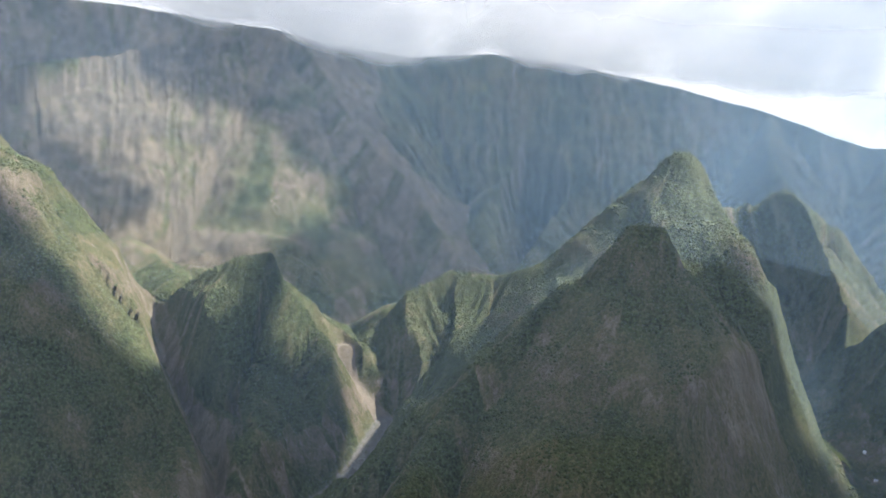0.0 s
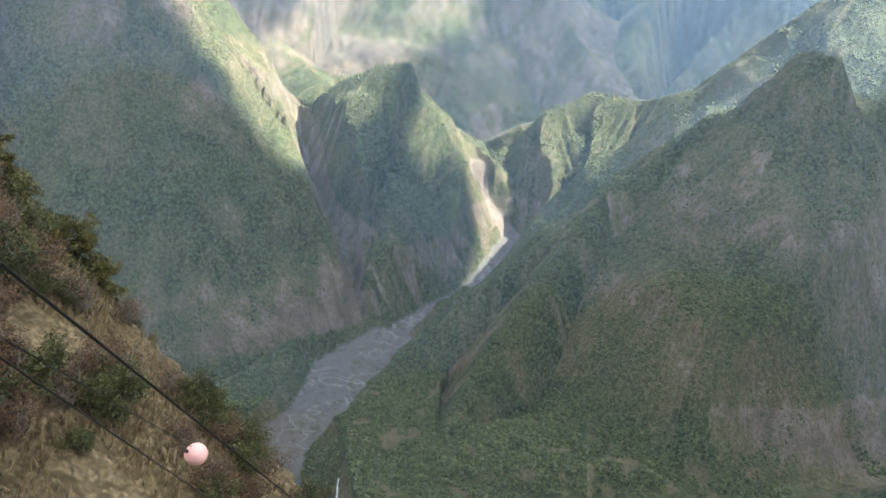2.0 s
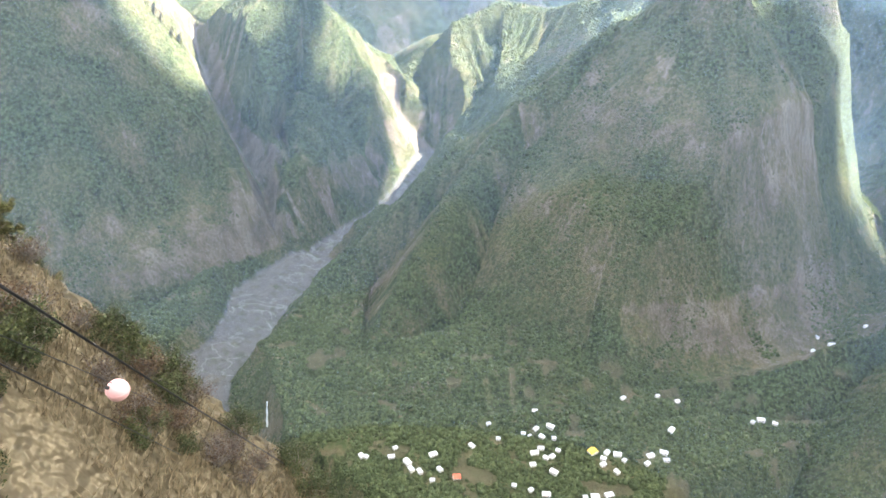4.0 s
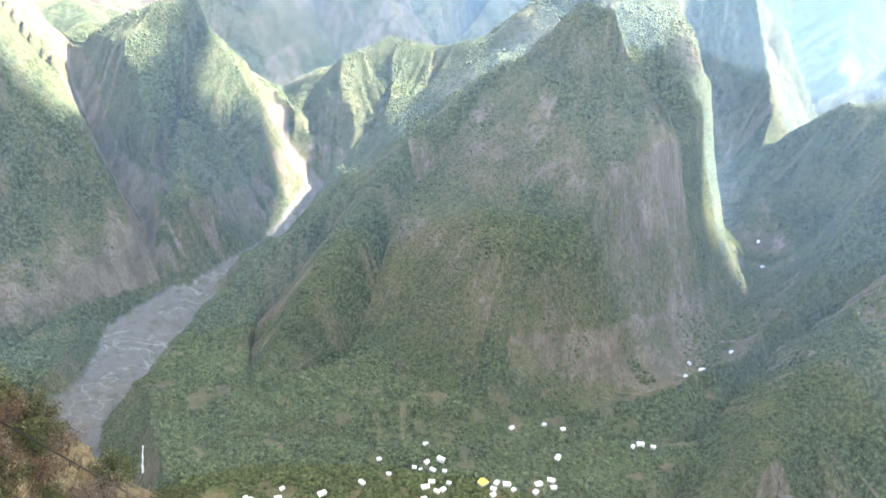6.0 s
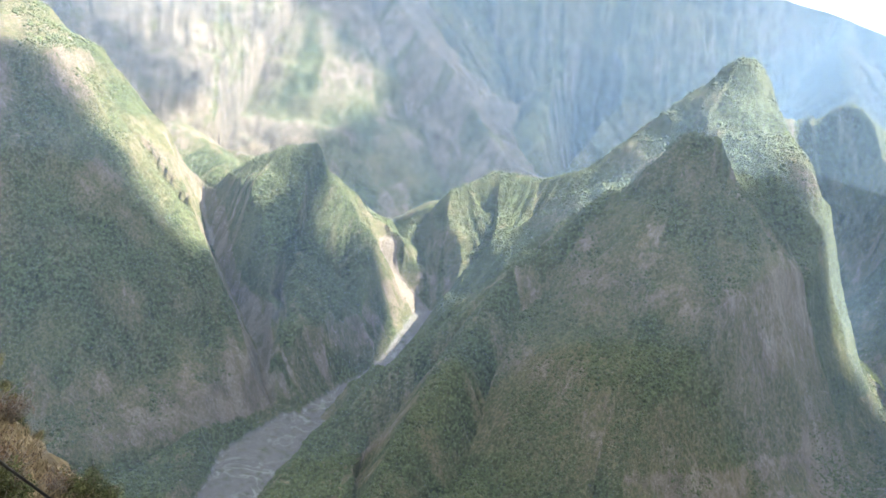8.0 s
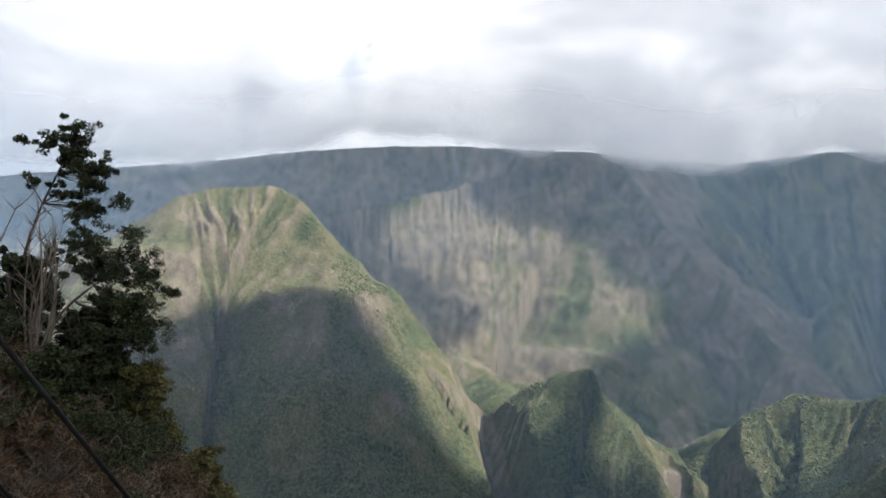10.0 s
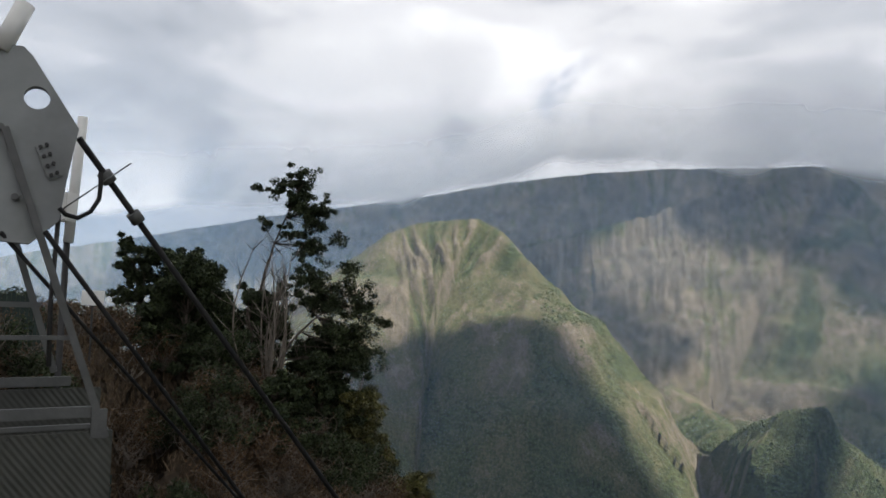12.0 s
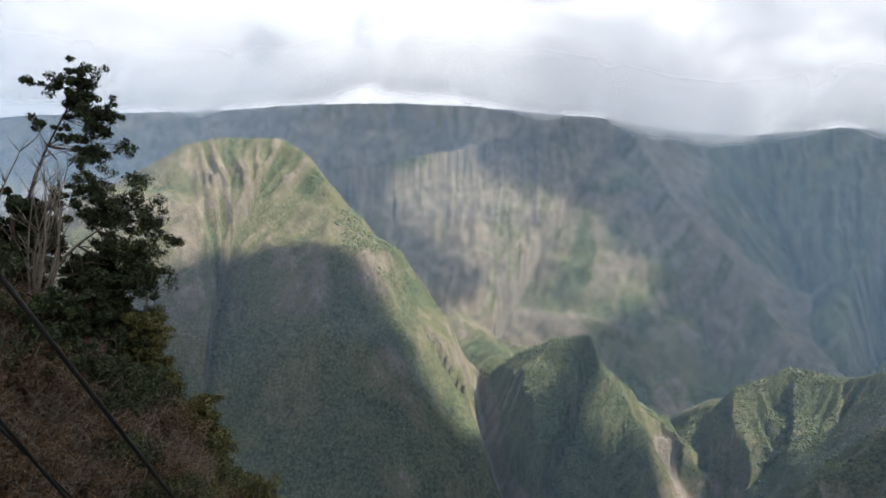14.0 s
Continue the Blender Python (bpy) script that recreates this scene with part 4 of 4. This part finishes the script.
broad_tree((-36.6, 20.6), 6.0, 4.4, 20, LEAF_DARK, "dense dark tree behind the scrub", 12000)
broad_tree((-27.4, 20.0), 3.4, 3.0, 18, LEAF_DARK, "small dark tree under a tall slender one", 7000)


for i, (az, d, h, w) in enumerate([(-47.5, 40, 4.6, 3.4), (-45.2, 43, 4.2, 3.4), (-43.6, 38, 3.4, 2.8), (-42.4, 45, 4.4, 3.4), (-40.2, 43, 3.8, 3.2), (-39.0, 46, 4.4, 3.4), (-37.4, 46, 4.0, 3.2), (-35.4, 46.5, 3.4, 3.0), (-33.4, 47, 2.4, 2.4), (-30.2, 48, 1.8, 2.0)]):
    broad_tree((d * math.sin(radians(az)), d * math.cos(radians(az))), h, w, 40 + i, LEAF_OLIVE, "thin olive-leaved tree on the steep dry hillside", 5200, leaf=0.085)


def shrub(seed, width, height, mat, count, leaf, twigs):
    rng = np.random.default_rng(seed)
    ob = thing("shrub", (0, 0, 0), "", "shrub", "hillside shrubs")
    bm = bmesh.new()
    balls = []
    for k in range(twigs):
        ang = rng.uniform(0, 6.28)
        out = width * 0.5 * rng.uniform(0.2, 1.0)
        tip = Vector((out * math.cos(ang), out * math.sin(ang), height * rng.uniform(0.45, 1.0)))
        pts = limb(rng, bm, tip * 0.06, tip, 0.028, 0.010, 0.14, 4, 3)
        for p in pts[1:]:
            limb(rng, bm, p, p + Vector((rng.normal() * 0.28, rng.normal() * 0.28, rng.uniform(0.0, 0.45))), 0.014, 0.006, 0.1, 2, 3)
        balls.append((*tip, 0.14 * width + 0.1))
        balls.append((*(tip * 0.75), 0.14 * width + 0.1))
    part("stem", bm, TWIG, ob)
    if count:
        crown("foliage", ob, rng, balls, count, leaf, mat)
    return ob


SHRUBS = [(shrub(21, 2.6, 2.2, LEAF_GREEN, 2600, 0.075, 14), "leafy green shrub on the dry hillside"),
          (shrub(22, 2.0, 1.6, LEAF_GREEN, 1800, 0.07, 12), "low green shrub on the dry hillside"),
          (shrub(23, 2.4, 2.0, LEAF_DRY, 1500, 0.06, 22), "withered brown shrub with pale twigs"),
          (shrub(24, 2.0, 1.5, LEAF_DRY, 420, 0.055, 30), "nearly leafless shrub of tangled pale twigs"),
          (shrub(25, 2.8, 2.4, LEAF_DARK, 3000, 0.08, 14), "dense dark green shrub on the steep slope")]


def plant_shrubs():
    rng = random.Random(12)
    used = set()
    spots = [(rng.uniform(-75, -43), rng.uniform(17, 42)) for _ in range(300)] + [(rng.uniform(-48, -8), rng.uniform(24, 52)) for _ in range(260)]
    spots.sort(key=lambda s: s[1])
    rest = []
    for az, d in spots:
        edge = 38 if az < -50 else 49
        if d > edge + 2:
            continue
        near_edge = d > edge - 7
        if az < -44:
            k = rng.choice([2, 3, 2, 3, 3, 4])
        else:
            k = rng.choice([0, 1, 4, 0, 0]) if near_edge else rng.choice([3, 3, 3, 2, 1, 0, -1])
        if k < 0:
            continue
        x, y = d * math.sin(radians(az)), d * math.cos(radians(az))
        m = pose(x, y, ground_z(x, y) - 0.15, rng.uniform(-8, 8), rng.uniform(-8, 8), rng.uniform(0, 360))
        if az > -35:
            m = m @ Matrix.Scale(0.75, 4)
        ob, words = SHRUBS[k]
        if k in used and len(planted) >= 285:
            rest.append((k, m))
            continue
        if k in used:
            made = copy_thing(ob, m)
        else:
            made = ob
            made.matrix_basis = m
            used.add(k)
        planted.append(tagged(made, words))
    # the farthest shrubs grow into one thicket for each kind of leaf or twig
    grown = {}
    for k, m in rest:
        for child in SHRUBS[k][0].children:
            me = child.data
            co = np.empty(len(me.vertices) * 3)
            me.vertices.foreach_get("co", co)
            mm = np.array(m)
            co = co.reshape(-1, 3) @ mm[:3, :3].T + mm[:3, 3]
            sets = grown.setdefault(me.materials[0], [[], [], 0])
            sets[0].append(co)
            sets[1] += [[v + sets[2] for v in p.vertices] for p in me.polygons]
            sets[2] += len(co)
    for mat, (cos, faces, _) in grown.items():
        me = bpy.data.meshes.new("thicket")
        me.from_pydata(np.concatenate(cos).tolist(), [], faces)
        me.materials.append(mat)
        tagged(new("thicket", me), "tangled thicket of twigs and leaves on the hillside", "thicket", "thickets", "stuff")


planted = []
plant_shrubs()


def dry_grass():
    rng = np.random.default_rng(31)
    n = 90000
    az = np.radians(rng.uniform(-75, -6, n))
    d = 7 + 46 * rng.random(n) ** 0.8
    x, y = d * np.sin(az), d * np.cos(az)
    z = on_ground(x, y, GRID_Z)
    keep = fractal(x / 3, y / 3, 3, 17) > 0.38
    x, y, z = x[keep], y[keep], z[keep]
    n = len(x)
    h = rng.uniform(0.25, 0.75, n)
    lean = rng.normal(size=(n, 2)) * 0.3
    ang = rng.uniform(0, 6.28, n)
    w = rng.uniform(0.02, 0.05, n)
    root = np.stack([x, y, z - 0.05], -1)
    side = np.stack([np.cos(ang) * w, np.sin(ang) * w, 0 * w], -1)
    tip = root + np.stack([lean[:, 0] * h + 0.12, lean[:, 1] * h, h], -1)
    v = np.stack([root - side, root + side, tip], 1).reshape(-1, 3)
    pale = np.degrees(np.arctan2(x, y)) + 8 * (fractal(x / 5, y / 5, 3, 19) - 0.5) > -47
    for pick, mat, words in ((pale, STRAW, "tangled pale straw-coloured grass on the steep hillside"), (~pale, GRASS, "tangled brown withered grass on the hillside")):
        w3 = v.reshape(-1, 3, 3)[pick].reshape(-1, 3)
        joined("dry_grass", w3, np.arange(len(w3)).reshape(-1, 3), mat, words, "grass")


dry_grass()


def rocks():
    rng = random.Random(5)
    for az, d, s in ((-54.5, 20, 1.2), (-53.2, 21, 0.9), (-55.5, 22, 0.8), (-52, 23, 1.0), (-57, 19, 0.7), (-50.5, 26, 0.9), (-46, 30, 0.8)):
        x, y = d * math.sin(radians(az)), d * math.cos(radians(az))
        bm = bmesh.new()
        bmesh.ops.create_icosphere(bm, subdivisions=3, radius=s)
        off = Vector((rng.random() * 50, rng.random() * 50, rng.random() * 50))
        for v in bm.verts:
            v.co *= 0.85 + 0.3 * noise.fractal(v.co * 1.1 / s + off, 0.9, 2.1, 4)
            v.co.z *= 1.3
        ob = part("rock", bm, STONE)
        ob.location = (x, y, ground_z(x, y) + 0.1)
        tagged(ob, "pale lichen-covered rock among dry scrub", "rock", "hillside rocks")


rocks()


# ---- freight cableway at the lookout ----
AHEAD, ACROSS = Vector((-0.9389, 0.3441, 0)), Vector((0.3441, 0.9389, 0))


def spot(u, v, d=4.0):
    return AHEAD * d + ACROSS * u + Vector((0, 0, v))


def bar(name, parent, a, b, w, mat, deep=None, label=""):
    """A rolled steel section between two places."""
    bm = bmesh.new()
    length = (b - a).length
    add_box(bm, (-w / 2, -(deep or w) / 2, 0), (w / 2, (deep or w) / 2, length), min(w, deep or w) * 0.12)
    z = (b - a).normalized()
    x = z.cross(AHEAD).normalized()
    y = z.cross(x)
    m = Matrix((x, y, z)).transposed().to_4x4()
    m.translation = a
    bmesh.ops.transform(bm, matrix=m, verts=bm.verts)
    return part(name, bm, mat, parent, label)


def rod(name, parent, points, r, mat, sides=10, label=""):
    bm = bmesh.new()
    add_tube(bm, points, r, sides)
    return part(name, bm, mat, parent, label)


def carriage():
    ob = thing("cable_carriage", (0, 0, 0), "grey steel freight carriage with a metal basket hanging from cables", "cable car")
    # hanger plate with a round hole
    outline = [(-0.62, 1.30), (-0.20, 1.323), (-0.155, 1.279), (0.065, 0.943), (0.025, 0.671), (0.004, 0.469), (-0.122, 0.343), (-0.40, 0.36), (-0.62, 0.60)]
    hole = [(-0.128 + 0.058 * math.cos(k * math.tau / 28), 1.073 + 0.058 * math.sin(k * math.tau / 28)) for k in range(28)]
    bm = bmesh.new()
    for d, flip in ((4.0, False), (4.05, True)):
        edges = []
        for ring in (outline, hole):
            vs = [bm.verts.new(spot(u, v, d)) for u, v in ring]
            edges += [bm.edges.new((vs[k], vs[(k + 1) % len(vs)])) for k in range(len(vs))]
        bmesh.ops.triangle_fill(bm, edges=edges, use_beauty=True)
    bm.verts.ensure_lookup_table()
    n = len(outline)
    for base, count in ((0, n), (n, 28)):
        for k in range(count):
            a, b = base + k, base + (k + 1) % count
            bm.faces.new((bm.verts[a], bm.verts[b], bm.verts[b + n + 28], bm.verts[a + n + 28]))
    bmesh.ops.recalc_face_normals(bm, faces=bm.faces)
    plate = part("hanger_plate", bm, PAINT_GREY, ob, "grey painted steel plate with a round hole")
    bm = bmesh.new()
    c, s = (-0.058, 0.762), 0.0
    add_box(bm, (-0.035, -0.006, -0.09), (0.035, 0.006, 0.09), 0.003)
    turn = Matrix((ACROSS, AHEAD, Vector((0, 0, 1)))).transposed().to_4x4()
    tilt = Matrix.Rotation(radians(-22), 4, "Y")
    m = turn @ tilt
    m.translation = spot(-0.058, 0.762, 3.99)
    bmesh.ops.transform(bm, matrix=m, verts=bm.verts)
    strip = part("bolt_plate", bm, PAINT_GREY, plate)
    for k in range(4):
        for e in (0, 1):
            u, v = -0.098 + 0.018 * k + 0.025 * e, 0.822 - 0.045 * k + 0.015 * e
            rod("bolt", plate, [spot(u, v, 3.985), spot(u, v, 3.965)], 0.0095, DARK_STEEL, 8)
    for u, v in ((-0.27, 0.90), (-0.19, 0.565), (-0.47, 0.75)):
        rod("pin", plate, [spot(u, v, 3.995), spot(u, v, 3.96)], 0.016, STEEL, 12)
    # rollers and hanger bars
    rod("roller", ob, [spot(-0.30, 1.29, 4.02), spot(-0.207, 1.545, 4.02)], 0.045, PVC, 18, "white plastic roller")
    rod("roller", ob, [spot(-0.52, 1.27, 4.02), spot(-0.45, 1.50, 4.02)], 0.045, PVC, 18, "white plastic roller")
    bar("hanger_arm", ob, spot(-0.253, 0.90, 3.97), spot(0.268, -0.60, 3.97), 0.035, STEEL, 0.03)
    bar("hanger_arm", ob, spot(-0.20, 0.40, 4.6), spot(0.03, -0.32, 4.6), 0.035, STEEL, 0.03)
    bar("cross_bar", ob, spot(-0.70, -0.11, 4.0), spot(0.085, -0.111, 4.0), 0.022, STEEL)
    bar("cross_bar", ob, spot(-0.70, 0.06, 4.6), spot(-0.06, 0.055, 4.6), 0.03, STEEL)
    # basket
    bm = bmesh.new()
    add_box(bm, (-0.95, -0.008, -1.15), (0.30, 0.008, -0.565), 0.004)
    m = turn.copy()
    m.translation = AHEAD * 3.98
    bmesh.ops.transform(bm, matrix=m, verts=bm.verts)
    basket = part("basket_front", bm, CHECKER, ob, "checker-plate basket side")
    for k in range(6):
        rod("rivet", basket, [spot(-0.75 + 0.2 * k, -0.585, 3.975), spot(-0.75 + 0.2 * k, -0.585, 3.965)], 0.006, DARK_STEEL, 8)
    bm = bmesh.new()
    add_box(bm, (-0.95, 0.0, -1.15), (0.27, 0.75, -1.12))
    bmesh.ops.transform(bm, matrix=m, verts=bm.verts)
    part("basket_floor", bm, CHECKER, ob)
    bm = bmesh.new()
    add_box(bm, (0.285, 0.0, -1.15), (0.30, 0.75, -0.60))
    bmesh.ops.transform(bm, matrix=m, verts=bm.verts)
    part("basket_end", bm, CHECKER, ob)
    bm = bmesh.new()
    add_box(bm, (-0.95, 0.75, -1.15), (0.28, 0.765, -0.42), 0.004)
    bmesh.ops.transform(bm, matrix=m, verts=bm.verts)
    part("basket_back", bm, CHECKER, ob)
    bar("basket_rail", ob, spot(-0.95, -0.475, 4.0), spot(0.20, -0.475, 4.0), 0.055, STEEL, 0.03)
    bar("basket_rail", ob, spot(-0.95, -0.545, 4.01), spot(0.20, -0.545, 4.01), 0.022, STEEL, 0.03)
    bar("basket_rail", ob, spot(-0.95, -0.38, 4.72), spot(0.12, -0.38, 4.72), 0.055, STEEL, 0.03)
    bar("corner_bracket", ob, spot(0.235, -0.46, 3.97), spot(0.235, -0.60, 3.97), 0.07, STEEL, 0.02)
    # hose and spring rod
    hose = [spot(0.176, 0.73), spot(0.180, 0.66), spot(0.176, 0.59), spot(0.14, 0.523), spot(0.086, 0.487), spot(0.03, 0.50), spot(0.0, 0.53)]
    rod("hose", ob, hose, 0.012, ROPE, 8, "black rubber hose")
    rod("whip_rod", ob, [spot(0.013, 0.527, 4.02), spot(0.318, 0.798, 4.02)], 0.004, STEEL, 6)
    rod("side_rod", ob, [spot(0.0, 0.50, 4.03), spot(-0.01, 0.05, 4.03), spot(0.0, -0.25, 4.03)], 0.012, DARK_STEEL, 8)


carriage()


def antenna():
    ob = thing("white_post", spot(0.05, -1.6, 5.0), "white plastic antenna post on a steel bracket", "post")
    base = ob.location
    rod("pipe", ob, [spot(0.062, 0.45, 5.0) - base, spot(0.10, 1.255, 5.0) - base], 0.030, PVC, 16)
    rod("stand", ob, [Vector((0, 0, -0.3)), spot(0.055, 0.60, 5.0) - base], 0.02, DARK_STEEL, 8)
    bm = bmesh.new()
    add_box(bm, (-0.05, -0.04, 2.18), (0.05, 0.04, 2.36), 0.01)
    part("junction_box", bm, PVC, ob)


antenna()


def cable(name, a, b, r, sag, label, marks=()):
    a, b = Vector(a), Vector(b)
    n = 40
    pts = [a.lerp(b, k / n) - Vector((0, 0, sag * 4 * (k / n) * (1 - k / n))) for k in range(n + 1)]
    ob = thing(name, a, label, "cable", "cableway cables")
    rod("rope", ob, [p - a for p in pts], r, ROPE, 6)
    for f in marks:
        p = a.lerp(b, f) - a
        q = a.lerp(b, f + 0.0006) - a
        rod("clamp", ob, [p, q], r * 2.2, STEEL, 8)


cable("cable", (-3.92, 1.51, 0.94), (-15.0, 75.6, -78.4), 0.018, 0.0, "dark steel carrying cable running down to the valley", (0.002, 0.0045))
cable("cable", (-3.67, 1.29, 0.395), (-17.1, 40.4, -40.9), 0.014, 0.0, "dark steel hauling cable running down to the valley")
cable("cable", (-3.83, 1.15, 0.39), (-14.9, 31.0, -27.1), 0.011, 0.0, "thin dark cable with a round warning ball on it")


def marker_ball():
    ob = thing("marker_ball", (-8.73, 14.65, -12.25), "faded pink plastic warning ball clamped on a cable", "ball")
    bm = bmesh.new()
    bmesh.ops.create_uvsphere(bm, u_segments=32, v_segments=20, radius=0.30)
    for f in bm.faces:
        f.smooth = True
    part("shell", bm, BALL_PINK, ob)
    bm = bmesh.new()
    bmesh.ops.create_cone(bm, cap_ends=True, segments=32, radius1=0.309, radius2=0.309, depth=0.03)
    part("seam", bm, BALL_PINK, ob)
    rod("clamp", ob, [Vector((-0.13, -0.20, 0.20)), Vector((-0.16, -0.24, 0.25))], 0.05, DARK_STEEL, 10, "dark cable clamp")


marker_ball()


def fence():
    ob = thing("fence", (-30.3, 10.4, ground_z(-30.3, 10.4)), "dark green board fence along the plateau edge", "fence")
    a, b = Vector((-30.9, 9.0)), Vector((-29.1, 13.3))
    n = 30
    for k in range(n):
        x, y = a.lerp(b, (k + 0.5) / n)
        bm = bmesh.new()
        d = (b - a).normalized()
        m = Matrix(((d.x, -d.y, 0), (d.y, d.x, 0), (0, 0, 1))).to_4x4()
        add_box(bm, (-0.068, -0.012, -0.2), (0.068, 0.012, 2.1 + 0.06 * math.sin(k * 1.7) ), 0.006)
        bmesh.ops.transform(bm, matrix=m, verts=bm.verts)
        board = part("board", bm, FENCE, ob)
        board.location = Vector((x, y, ground_z(x, y))) - ob.location
    sign = thing("sign", (-29.35, 12.25, 0.2), "blank white notice board fixed to a fence", "sign")
    bm = bmesh.new()
    add_box(bm, (-0.02, -0.45, 0.2), (0.02, 0.45, 0.8), 0.01)
    part("panel", bm, PVC, sign)
    bm = bmesh.new()
    add_box(bm, (-0.03, -0.04, -2.0), (-0.021, 0.04, 0.7))
    part("post", bm, DARK_STEEL, sign)


fence()


def hut():
    ob = thing("hut", (-15.2, 3.2, ground_z(-14.6, 3.4)), "small white cableway hut with a flat roof", "hut")
    bm = bmesh.new()
    add_box(bm, (-1.9, -2.4, -0.3), (1.75, 0.95, 2.6), 0.02)
    part("wall", bm, PLASTER, ob)
    bm = bmesh.new()
    add_box(bm, (-2.1, -2.6, 2.6), (1.85, 1.05, 2.75), 0.02)
    part("roof", bm, ROOF_GREY, ob)
    rail = part("rail", bmesh.new(), STEEL, ob)
    for k in range(6):
        rod("bar", rail, [Vector((2.6, -1.0 + 0.3 * k, 0)), Vector((2.6, -1.0 + 0.3 * k, 1.1))], 0.015, STEEL, 8)
    rod("handrail", rail, [Vector((2.6, -1.1, 1.1)), Vector((2.6, 0.6, 1.1))], 0.02, STEEL, 8)


hut()
